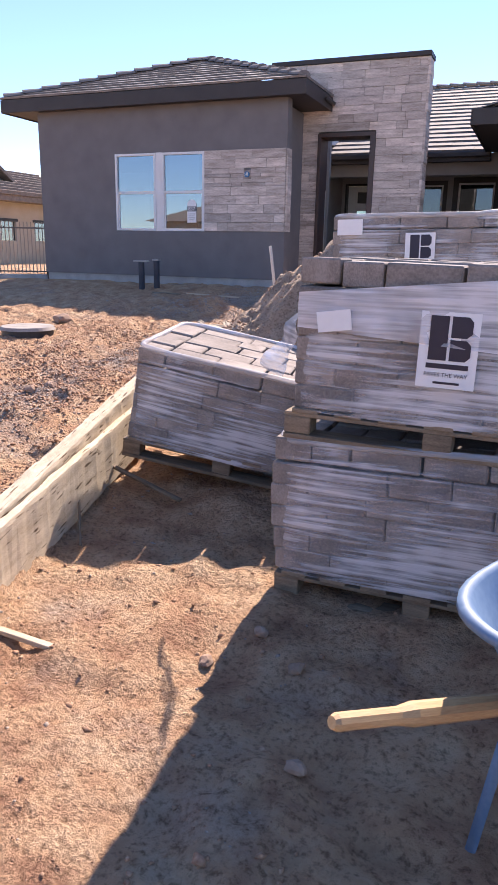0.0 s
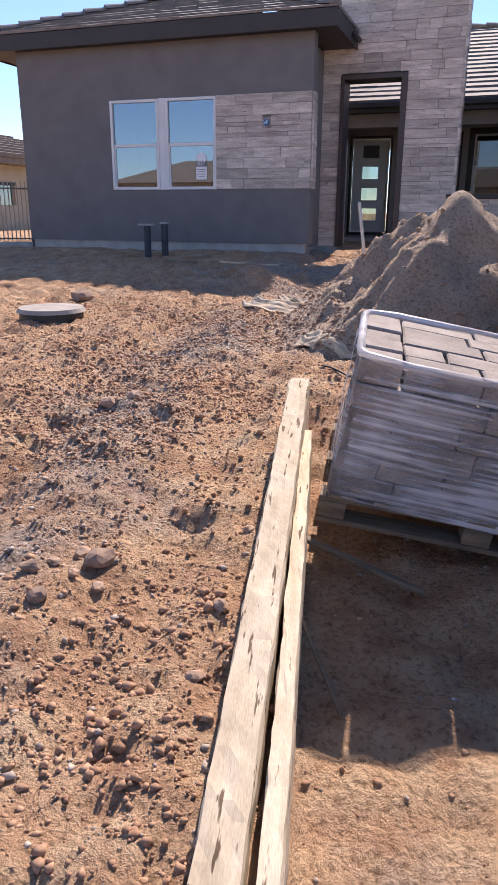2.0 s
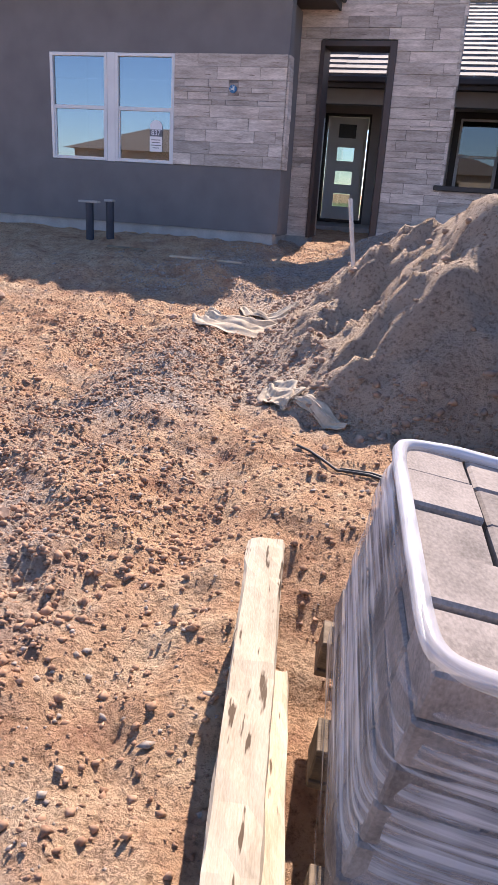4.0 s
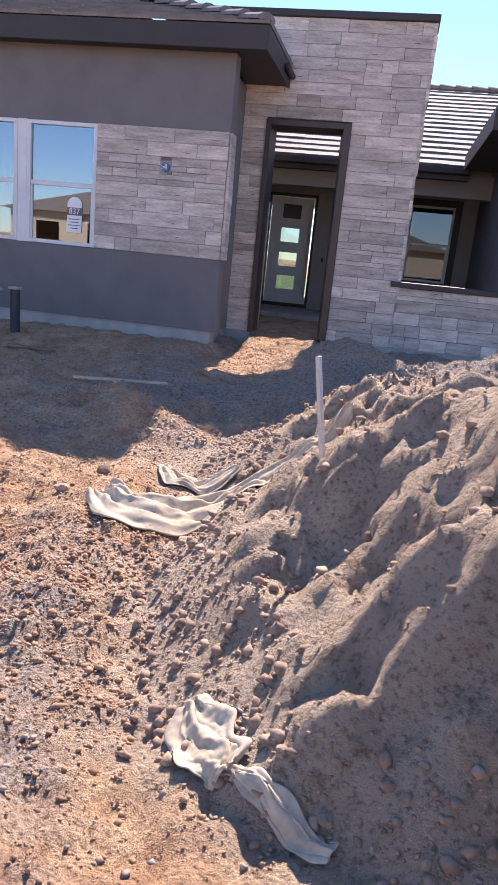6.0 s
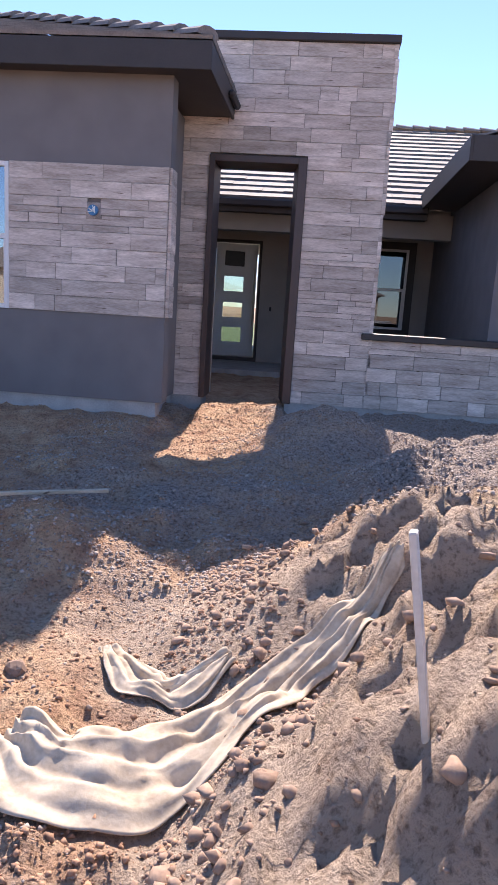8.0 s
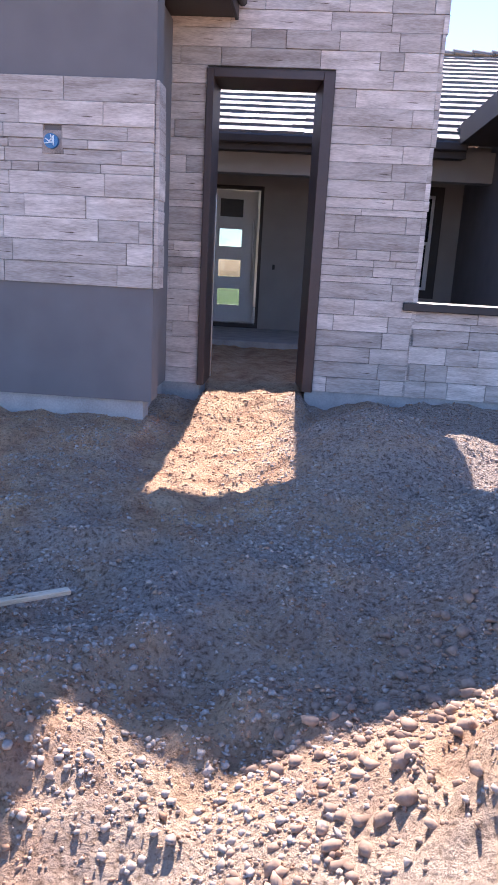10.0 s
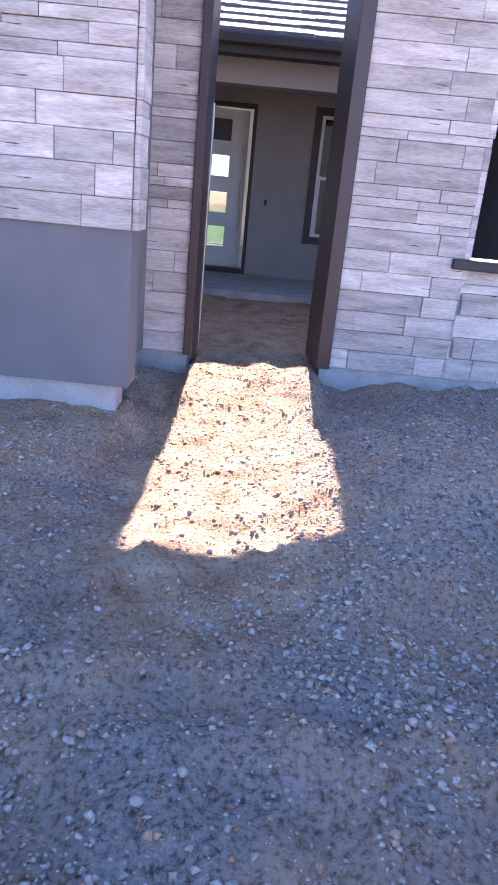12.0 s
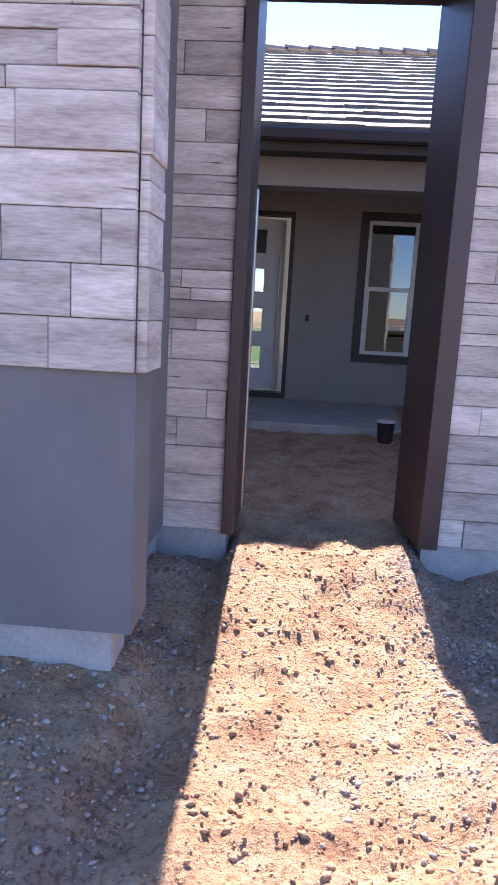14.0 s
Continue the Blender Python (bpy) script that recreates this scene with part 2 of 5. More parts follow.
def add_box(bm, x0, x1, y0, y1, z0, z1, bevel=0.0, m=None):
    r = bmesh.ops.create_cube(bm, size=1.0)
    vs = r["verts"]
    for v in vs:
        v.co = Vector(((x0 + x1) / 2 + v.co.x * (x1 - x0), (y0 + y1) / 2 + v.co.y * (y1 - y0), (z0 + z1) / 2 + v.co.z * (z1 - z0)))
    if bevel:
        es = list({e for v in vs for e in v.link_edges})
        out = bmesh.ops.bevel(bm, geom=es, offset=bevel, segments=1, affect="EDGES")
        vs = list({v for f in out["faces"] for v in f.verts} | {v for v in vs if v.is_valid})
    if m is not None:
        bmesh.ops.transform(bm, matrix=m, verts=vs)
    return vs


def box(name, material, x0, x1, y0, y1, z0, z1, bevel=0.004, parent=None):
    bm = bmesh.new()
    add_box(bm, x0, x1, y0, y1, z0, z1, bevel)
    return mesh_ob(name, bm, material, parent)


def empty(name, m=None):
    e = new(name)
    if m is not None:
        e.matrix_world = m
    return e


def tube(name, material, pts, radius, parent=None, res=8):
    cu = bpy.data.curves.new(name, "CURVE")
    cu.dimensions = "3D"
    cu.bevel_depth, cu.bevel_resolution = radius, 2
    sp = cu.splines.new("POLY")
    sp.points.add(len(pts) - 1)
    for p, q in zip(sp.points, pts):
        p.co = (*q, 1)
    cu.use_fill_caps = True
    tmp = bpy.data.objects.new(name, cu)
    me = bpy.data.meshes.new_from_object(tmp)
    bpy.data.objects.remove(tmp)
    me.materials.append(material) if not me.materials else None
    me.shade_smooth()
    ob = new(name, me)
    ob.parent = parent
    return ob


def wall_with_holes(bm, axis, lo, hi, z0, z1, a, b, holes):
    """A wall slab along x (axis 'x') or y, from lo to hi, between planes a and b, with rectangular holes (u0, u1, z0, z1)."""
    us = sorted({lo, hi, *[h[0] for h in holes], *[h[1] for h in holes]})
    zs = sorted({z0, z1, *[h[2] for h in holes], *[h[3] for h in holes]})
    for i in range(len(us) - 1):
        run = None
        for j in range(len(zs) - 1):
            u, z = (us[i] + us[i + 1]) / 2, (zs[j] + zs[j + 1]) / 2
            solid = not any(h[0] < u < h[1] and h[2] < z < h[3] for h in holes)
            if solid:
                run = (run[0], zs[j + 1]) if run else (zs[j], zs[j + 1])
            if run and (not solid or j == len(zs) - 2):
                if axis == "x":
                    add_box(bm, us[i], us[i + 1], a, b, run[0], run[1])
                else:
                    add_box(bm, a, b, us[i], us[i + 1], run[0], run[1])
                run = None
    bmesh.ops.remove_doubles(bm, verts=bm.verts, dist=0.0005)


# ---- the lie of the land ----
def smooth(a, b, v):
    k = np.clip((v - a) / (b - a), 0, 1)
    return k * k * (3 - 2 * k)


TABLES = {}


def value_noise(x, y, seed):
    """Smooth noise on arrays, about -1 to 1."""
    if seed not in TABLES:
        TABLES[seed] = np.random.RandomState(seed).rand(256, 256) * 2 - 1
    tab = TABLES[seed]
    xi, yi = np.floor(x).astype(int), np.floor(y).astype(int)
    fx, fy = x - xi, y - yi
    fx, fy = fx * fx * (3 - 2 * fx), fy * fy * (3 - 2 * fy)
    g = lambda i, j: tab[(xi + i) % 256, (yi + j) % 256]
    return (g(0, 0) * (1 - fx) + g(1, 0) * fx) * (1 - fy) + (g(0, 1) * (1 - fx) + g(1, 1) * fx) * fy


def fall(y):
    """How far the graded lot lies below the house pad at a distance from it."""
    return -0.345 * smooth(-2.6, -3.6, y) * 0.17 + np.interp(y, [-12.5, -11.4, -10.5, -9.1, -8.2, -7.0, -5.9, -4.6, -3.4], [-0.29, -0.28, -0.258, -0.2, -0.19, -0.155, -0.092, -0.045, 0.0])


def beam_x(y):
    return 1.81 + (-9.27 - y) * 0.262


def pile_height(x, y):
    x, y = x - 0.09, y - 0.03
    warp = 0.11 * value_noise(x * 2.3, y * 2.3, 3) + 0.04 * value_noise(x * 7, y * 7, 4)
    d = np.hypot((x - 2.25) * np.where(x < 2.28, 0.97, 1.05), (y + 7.32) * np.where(y < -7.32, 1.22, 0.58))
    a = 1.12 - 0.98 * np.sqrt(d * d + 0.012) + 0.07 * value_noise(x * 5.0, y * 5.0, 5)
    # the flank towards the walk falls off as an even slope
    flank = 0.37 + 0.62 * (x - 1.63) + 0.3 * (y + 6.88)
    flank = flank + 0.5 * np.maximum(x - 1.85, 0)
    keep = smooth(2.1, 2.5, x)
    a = a * keep + np.minimum(a, flank) * (1 - keep)
    d2 = np.hypot((x - 3.3) * 0.8, (y + 7.0) * np.where(y < -7.0, 1.9, 0.6))
    b = 0.92 - 0.62 * d2
    d3 = np.hypot((x - 3.3) * 0.72, (y + 3.7) * 0.9)
    c = 0.78 - 0.62 * d3
    d4 = np.hypot((x - 2.3) * 0.8, y + 5.4)
    e = 0.55 - 0.55 * d4
    top = np.maximum(np.maximum(a, b), np.maximum(c, e))
    return np.maximum(top + warp * smooth(-0.1, 0.25, top), -2.0), a


def land(x, y):
    x, y = np.asarray(x, float), np.asarray(y, float)
    z = np.full(x.shape, -0.13)
    z = z - 0.05 * smooth(-9.5, -12.5, y) - 0.06 * smooth(-4.6, -2.5, y)
    pit = smooth(-0.07, 0.0, x - beam_x(y)) * smooth(-9.2, -9.9, y)
    z = z - 0.21 * pit
    z = z + 0.012 * value_noise(x * 1.1, y * 1.1, 11) * 2 + 0.018 * value_noise(x * 3.2, y * 3.2, 12) + 0.022 * value_noise(x * 8, y * 8, 13) + 0.014 * value_noise(x * 17, y * 17, 14)
    # wheel ruts running towards the house
    rut = x - (0.55 + (-9.0 - y) * 0.18)
    left = smooth(-8.6, -9.3, y) * 0 + smooth(-13.5, -12.5, y) * smooth(-5.6, -6.4, y) * (1 - pit)
    z = z - 0.045 * left * (np.exp(-((rut - 0.05) / 0.14) ** 2) * (1 + 0.25 * np.sign(np.sin(y * 42))) + 0.8 * np.exp(-((rut - 0.95) / 0.13) ** 2)) + 0.03 * left * (np.exp(-((rut - 0.5) / 0.2) ** 2) + np.exp(-((rut + 0.45) / 0.2) ** 2))
    # spoil mounds before the house
    for mx, my, r, h in ((0.15, -4.75, 0.32, 0.14), (1.45, -1.9, 0.6, 0.2), (1.62, -2.15, 0.72, 0.24), (-0.9, -4.9, 0.8, 0.12), (-2.4, -5.1, 0.9, 0.1), (-0.3, -3.4, 0.6, 0.06), (1.2, -3.5, 0.5, 0.07), (2.2, -1.0, 0.6, 0.08), (-0.28, -0.35, 0.3, 0.1)):
        z = z + h * np.exp(-(((x - mx) ** 2 + (y - my) ** 2) / r ** 2))
    z = z - 0.05 * np.exp(-(((x - 0.9) / 0.9) ** 2 + ((y + 5.35) / 0.35) ** 2))
    z = z + 0.12 * smooth(-2.6, -1.7, y) * smooth(0.0, -0.22, x) * smooth(-0.8, -1.3, y) + 0.1 * smooth(-1.2, -0.3, y) * smooth(1.15, 1.6, x)
    churn = smooth(-5.6, -4.9, y) * smooth(-2.6, -3.3, y) * smooth(2.6, 1.6, x)
    z = z + churn * (0.06 * value_noise(x * 1.7, y * 2.6, 51) + 0.045 * value_noise(x * 4.3, y * 5.1, 52) + 0.03 * np.abs(value_noise(x * 6, y * 9, 53)))
    rough = smooth(-5.4, -6.4, y) * smooth(3.4, 2.6, x) * (1 - pit)
    z = z + rough * (0.03 * np.maximum(value_noise(x * 5.2, y * 5.2, 54), 0) * np.abs(value_noise(x * 1.4, y * 1.4, 55)) + 0.02 * value_noise(x * 11, y * 11, 56) + 0.012 * value_noise(x * 15, y * 15, 57))
    # soil heaped into the gateway and the court behind it
    z = z + 0.13 * smooth(-1.2, -0.1, y) * smooth(-0.02, 0.1, np.where(y > 0.45, 0.5, x)) * smooth(1.12, 0.98, np.where(y > 0.45, 0.5, x))
    p, core = pile_height(x, y)
    q = p
    ridged = 0.04 * np.abs(value_noise(x * 4, y * 4, 21)) + 0.04 * np.maximum(value_noise(x * 5.5, y * 5.5, 22), 0) + 0.05 * np.abs(value_noise(x * 9 + y * 5, y * 12 - x * 4, 23)) + 0.03 * value_noise(x * 20, y * 20, 27)
    sunny = smooth(2.5, 2.0, x)
    saw = (q * 6.5 + 0.35 * y + 1.0 * value_noise(x * 2.6, y * 2.6, 24) + 0.3 * value_noise(x * 8, y * 8, 26)) % 1.0
    ledge = 0.085 * (smooth(0.0, 0.2, saw) - saw) * (0.5 + 0.7 * np.abs(value_noise(x * 3.0, y * 3.0, 25)))
    # flutes washed down the flank, each with a steep lip
    run = (2.2 * x - 3.3 * y + 1.3 * value_noise(x * 1.8, y * 1.8, 61) + 0.45 * value_noise(x * 6, y * 6, 62)) % 1.0
    flute = 0.12 * (run - smooth(0.6, 1.0, run) - 0.3) * (0.25 + 1.2 * np.abs(value_noise(x * 2.4 + 7, y * 2.4, 63)))
    ledge = ledge * 0.4 + flute * smooth(2.6, 2.25, x)
    q = q + (ridged - 0.03 + ledge) * smooth(0.0, 0.2, q) * (0.4 + 0.75 * sunny)
    return np.where(q > z, q, z) + fall(y)


def land_at(x, y):
    return float(land(np.array([x]), np.array([y]))[0])


def gravel_mask(x, y):
    g = np.full(x.shape, 0.12)
    g = g + 0.5 * smooth(-4.9, -4.2, y) * smooth(-1.5, 0.5, x)
    g = g + 0.3 * np.exp(-(((x - 0.75) / 0.9) ** 2 + ((y + 5.1) / 0.5) ** 2))
    g = g + 0.35 * smooth(1.5, 2.6, x) * smooth(-6.2, -4.8, y)
    rut = x - (0.55 + (-9.0 - y) * 0.18)
    g = g + 0.4 * np.exp(-((rut - 0.35) / 0.5) ** 2) * smooth(-13.2, -11.5, y) * smooth(-6.0, -7.0, y)
    p, _ = pile_height(x, y)
    g = g + 0.28 * smooth(0.0, 0.25, p)
    path = np.exp(-((x - 0.5) / 0.45) ** 4) * smooth(-3.6, -2.8, y)
    g = g - 0.6 * path
    g = g * (1 - smooth(0.1, 0.6, y))
    return np.clip(g, 0, 1)


def axis_steps(lo, hi, step, far):
    mid = list(np.arange(lo, hi + step / 2, step))
    grow, out, d = 1.35, [], step
    p = mid[-1]
    while p < far:
        d *= grow
        p += d
        out.append(p)
    back, d, p = [], step, mid[0]
    while p > -far:
        d *= grow
        p -= d
        back.append(p)
    return np.array(back[::-1] + mid + out)


def build_ground():
    xs = axis_steps(-3.2, 4.8, 0.034, 600)
    ys = axis_steps(-14.2, 0.3, 0.034, 600)
    gx, gy = np.meshgrid(xs, ys)
    gz = land(gx, gy)
    co = np.stack([gx, gy, gz], -1).reshape(-1, 3)
    w, h = len(xs), len(ys)
    i = np.arange(w * h).reshape(h, w)
    quads = np.stack([i[:-1, :-1], i[:-1, 1:], i[1:, 1:], i[1:, :-1]], -1).reshape(-1, 4)
    me = bpy.data.meshes.new("ground")
    me.vertices.add(len(co))
    me.vertices.foreach_set("co", co.ravel())
    me.loops.add(quads.size)
    me.loops.foreach_set("vertex_index", quads.ravel())
    me.polygons.add(len(quads))
    me.polygons.foreach_set("loop_start", np.arange(0, quads.size, 4))
    me.update(calc_edges=True)
    at = me.attributes.new("gravel", "FLOAT", "POINT")
    at.data.foreach_set("value", gravel_mask(gx, gy).ravel())
    at = me.attributes.new("sand", "FLOAT", "POINT")
    at.data.foreach_set("value", smooth(-0.1, 0.15, np.maximum(pile_height(gx, gy)[0], -1) - gz + fall(gy) + 0.15).ravel() * smooth(-4.6, -5.6, gy).ravel())
    me.materials.append(SOIL)
    me.shade_smooth()
    tagged(new("ground", me), "bare orange desert soil with ruts, gravel and a sand heap", "ground", kind="structure")


build_ground()

# ---- the house: walls ----
GROUND = -0.35
SX0, SX1, SY = -5.40, -0.138, -1.386
SIDE_X = -0.31
WIN = (-3.645, -1.72, 0.91, 2.32)


def wall(name, label, bm, material):
    return tagged(mesh_ob(name, bm, material), label, "wall", kind="structure")


bm = bmesh.new()
wall_with_holes(bm, "x", SX0, SX1, 0.07, 3.13, SY, SY + 0.22, [WIN])
wall_front = wall("wall_front", "dark grey stucco front wall of the house", bm, STUCCO)
bm = bmesh.new()
add_box(bm, SIDE_X - 0.2, SIDE_X, SY + 0.22, 0.0, 0.0, 3.1)
add_box(bm, SX0, SX0 + 0.2, SY + 0.22, 7.0, 0.07, 3.12)
wall_side = wall("wall_side", "dark grey stucco side walls of the front room", bm, STUCCO)
bm = bmesh.new()
add_box(bm, SX0 + 0.03, SX1 - 0.07, SY + 0.03, SY + 0.2, GROUND, 0.07)
add_box(bm, SX0 + 0.03, SX0 + 0.2, SY + 0.2, 7.0, GROUND, 0.0)
add_box(bm, SIDE_X - 0.2, SIDE_X - 0.03, SY + 0.2, 0.0, GROUND, 0.0)
add_box(bm, -0.9, 0.02, 0.02, 0.42, GROUND, -0.012)
add_box(bm, 1.03, 5.5, 0.02, 0.4, GROUND, -0.012)
tagged(mesh_ob("foundation", bm, CONCRETE), "pale concrete stem wall under the house", "foundation", kind="structure")
# front room behind the window
bm = bmesh.new()
add_box(bm, SX0 + 0.2, SIDE_X - 0.2, 2.6, 2.7, 0.0, 3.1)
add_box(bm, SX0 + 0.2, SIDE_X - 0.2, SY + 0.22, 2.6, -0.05, 0.05)
wall("wall_room", "unlit plaster inside of the front room", bm, DARKROOM)

# gateway wall
TX0, TX1, TZ, TD = -0.925, 1.965, 3.93, 0.42
GX0, GX1, GZ = 0.0, 1.10, 2.735
bm = bmesh.new()
wall_with_holes(bm, "x", TX0, TX1, -0.01, TZ, 0.03, TD - 0.03, [(GX0, GX1, -0.01, GZ)])
gate_wall = wall("wall_gateway", "tall gateway wall clad in weathered plank stone", bm, MORTAR)
bm = bmesh.new()
add_box(bm, TX0 - 0.04, TX1 + 0.04, -0.04, TD + 0.04, TZ, TZ + 0.08, 0.006)
tagged(mesh_ob("trim_parapet", bm, TRIM), "dark metal parapet cap on the gateway", "trim", kind="structure")
# portal lining
FW, FD = 0.062, 0.035
gate = tagged(empty("gate_frame", pose(0, 0, 0)), "dark bronze steel gate frame lining the doorway", "gate frame")
bm = bmesh.new()
add_box(bm, GX0, GX0 + FW, -FD, TD + 0.02, -0.02, GZ, 0.004)
for v in add_box(bm, GX1 - FW - 0.035, GX1, -FD, TD + 0.02, -0.02, GZ, 0.004):
    if v.co.y > 0.2 and v.co.x < GX1 - 0.05:
        v.co.x -= 0.068
mesh_ob("jamb", bm, METAL, gate)
bm = bmesh.new()
for v in add_box(bm, GX0 + FW, GX1 - FW - 0.035, -FD, TD + 0.02, GZ - 0.07, GZ, 0.004):
    if v.co.y > 0.2 and v.co.x > 0.5:
        v.co.x -= 0.068
mesh_ob("header", bm, METAL, gate)
# thin steel strip added to give the left jamb a pale upright line
bm = bmesh.new()
add_box(bm, GX0 + FW, GX0 + FW + 0.012, TD - 0.02, TD + 0.01, 0.0, 1.75, 0.002)
mesh_ob("pale_strip", bm, STEEL, gate)["label"] = "thin pale steel strip added on the left jamb"

# low porch wall with cap, to the side of the gateway
bm = bmesh.new()
add_box(bm, TX1, 5.5, 0.03, 0.27, -0.01, 0.79)
low_wall = wall("wall_low", "low porch wall clad in plank stone", bm, MORTAR)
bm = bmesh.new()
add_box(bm, TX1 - 0.1, 5.5, -0.06, 0.33, 0.79, 0.86, 0.006)
tagged(mesh_ob("trim_sill", bm, TRIM), "dark cap on the low porch wall", "trim", kind="structure")
# wing to the side of the porch
WX = 3.35
bm = bmesh.new()
add_box(bm, WX, WX + 0.2, 0.3, 5.43, -0.2, 2.95)
add_box(bm, WX + 0.2, 9.0, 0.3, 0.5, -0.2, 2.95)
wall("wall_wing", "warm grey stucco wall of the side wing", bm, STUCCO)

# courtyard, porch and the door wall
BY = 5.43
DX0, DX1, DZ = -0.86, 0.17, 2.32
IW = (1.0, 1.75, 0.58, 2.33)
RW = (1.95, 3.02, 0.72, 2.4)
bm = bmesh.new()
wall_with_holes(bm, "x", -0.95, WX, 0.0, 2.95, BY, BY + 0.18, [(DX0, DX1, 0.08, DZ), IW, RW])
wall_back = wall("wall_porch", "grey stucco porch wall with the front door", bm, STUCCO_LIGHT)
bm = bmesh.new()
add_box(bm, -1.15, -0.95, 0.42, BY + 0.18, 0.05, 3.05)
wall("wall_court", "grey stucco courtyard side wall", bm, STUCCO_LIGHT)
bm = bmesh.new()
add_box(bm, -0.95, WX, 3.62, 3.9, 2.315, 2.7)
wall("wall_beam", "warm grey stucco beam over the porch", bm, STUCCO_LIGHT)
bm = bmesh.new()
add_box(bm, -0.95, WX, 3.9, BY, 2.72, 2.8)
tagged(mesh_ob("ceiling", bm, STUCCO_LIGHT), "grey porch ceiling", "ceiling", kind="structure")
bm = bmesh.new()
add_box(bm, -0.95, WX, 3.45, BY, -0.2, 0.03, 0.01)
tagged(mesh_ob("floor_porch", bm, CONCRETE), "bare concrete porch slab", "floor", kind="structure")
# hall behind the door
bm = bmesh.new()
add_box(bm, -3.6, WX + 0.2, BY + 0.18, 10.2, -0.1, 0.08)
tagged(mesh_ob("floor_hall", bm, CONCRETE), "bare concrete hall floor", "floor", kind="structure")
bm = bmesh.new()
add_box(bm, -3.6, -3.45, BY + 0.18, 10.2, 0.08, 2.9)
add_box(bm, 3.4, 3.55, BY + 0.18, 10.2, 0.08, 2.9)
wall_with_holes(bm, "x", -3.6, 3.55, 0.08, 2.9, 10.2, 10.35, [(-2.6, -0.35, 0.1, 2.4)])
wall("wall_hall", "white plaster hall walls with a garden opening", bm, PLASTER)
bm = bmesh.new()
add_box(bm, -3.6, 3.55, BY + 0.18, 10.35, 2.9, 3.0)
tagged(mesh_ob("ceiling_hall", bm, PLASTER), "white plaster hall ceiling", "ceiling", kind="structure")
bm = bmesh.new()
add_box(bm, -14, 14, 10.6, 40, -0.12, 0.02)
tagged(mesh_ob("lawn", bm, GRASS), "green lawn behind the house", "lawn", kind="structure")


# ---- roofs: courses of flat concrete tiles ----
def tiled_slope(name, label, eave0, eave1, top0, top1, rows, parent_kind="roof", thick=0.035):
    """Tile courses from the eave line to the top line; every course a row of single tiles, joined."""
    e0, e1, t0, t1 = (Vector(v) for v in (eave0, eave1, top0, top1))
    nrm = (e1 - e0).cross(t0 - e0).normalized()
    if nrm.z < 0:
        nrm.negate()
    rnd = random.Random(5)
    bm = bmesh.new()
    for r in range(rows):
        a, b = r / rows, min((r + 1.12) / rows, 1.0)
        l0, l1 = e0.lerp(t0, a), e1.lerp(t1, a)
        u0, u1 = e0.lerp(t0, b), e1.lerp(t1, b)
        width = (l1 - l0).length
        count = max(1, int(width / 0.34))
        shift = 0.5 if r % 2 else 0.0
        cuts = [0.0] + [min(1, max(0, (k + shift) / count)) for k in range(count + 1)] + [1.0]
        cuts = sorted(set(round(c, 5) for c in cuts))
        for c0, c1 in zip(cuts, cuts[1:]):
            if c1 - c0 < 1e-4:
                continue
            gap = 0.001 / max(width, 0.1)
            lift = nrm * (thick + rnd.uniform(-0.004, 0.006))
            low = [l0.lerp(l1, c0 + gap), l0.lerp(l1, c1 - gap)]
            high = [u0.lerp(u1, c1 - gap), u0.lerp(u1, c0 + gap)]
            vs = [bm.verts.new(p) for p in (low[0], low[1], low[1] + lift, low[0] + lift, high[0] + nrm * 0.004, high[1] + nrm * 0.004)]
            bm.faces.new((vs[0], vs[1], vs[2], vs[3]))
            bm.faces.new((vs[3], vs[2], vs[4], vs[5]))
            bm.faces.new((vs[1], vs[4], vs[2]))
            bm.faces.new((vs[0], vs[3], vs[5]))
    me_ob = mesh_ob(name, bm, ROOF)
    return tagged(me_ob, label, "roof", kind="structure")


def cap_tile_mesh():
    """A shallow half-round ridge tile, 0.4 m long along x."""
    bm = bmesh.new()
    rings = []
    for x, s in ((0.0, 1.12), (0.4, 0.92)):
        outer = [bm.verts.new((x, math.cos(a) * 0.11 * s, math.sin(a) * 0.075 * s + 0.005)) for a in np.linspace(0, math.pi, 7)]
        rings.append(outer)
    for k in range(6):
        bm.faces.new((rings[0][k], rings[0][k + 1], rings[1][k + 1], rings[1][k]))
    bm.faces.new(rings[0])
    bm.faces.new(rings[1])
    me = bpy.data.meshes.new("ridge_tile")
    bmesh.ops.recalc_face_normals(bm, faces=bm.faces)
    bm.to_mesh(me)
    bm.free()
    me.materials.append(ROOF)
    return me


CAP = cap_tile_mesh()


def ridge_line(a, b, parent):
    a, b = Vector(a), Vector(b)
    n = max(1, int((b - a).length / 0.36))
    d = (b - a).normalized()
    for k in range(n):
        ob = new("ridge_tile", CAP)
        p = a + (b - a) * (k / n)
        ob.matrix_world = Matrix.Translation(p + Vector((0, 0, 0.03))) @ d.to_track_quat("X", "Z").to_matrix().to_4x4() @ pose(0, 0, 0, 0, 4, 0)
        ob.parent = parent


EY, EX0, EX1, EZ = -1.64, -6.08, 0.25, 3.36
AP = Vector((-2.83, 0.95, 4.4))
roof_front = tiled_slope("roof_front", "grey concrete tile hip roof over the front room", (EX0, EY, EZ), (EX1, EY, EZ), AP, AP + Vector((0.02, 0, 0)), 11)
roof_side = tiled_slope("roof_side", "grey concrete tile hip slope towards the gateway", (EX1, EY, EZ), (EX1, 0.0, EZ), AP, AP + Vector((0, 0.02, 0)), 11)
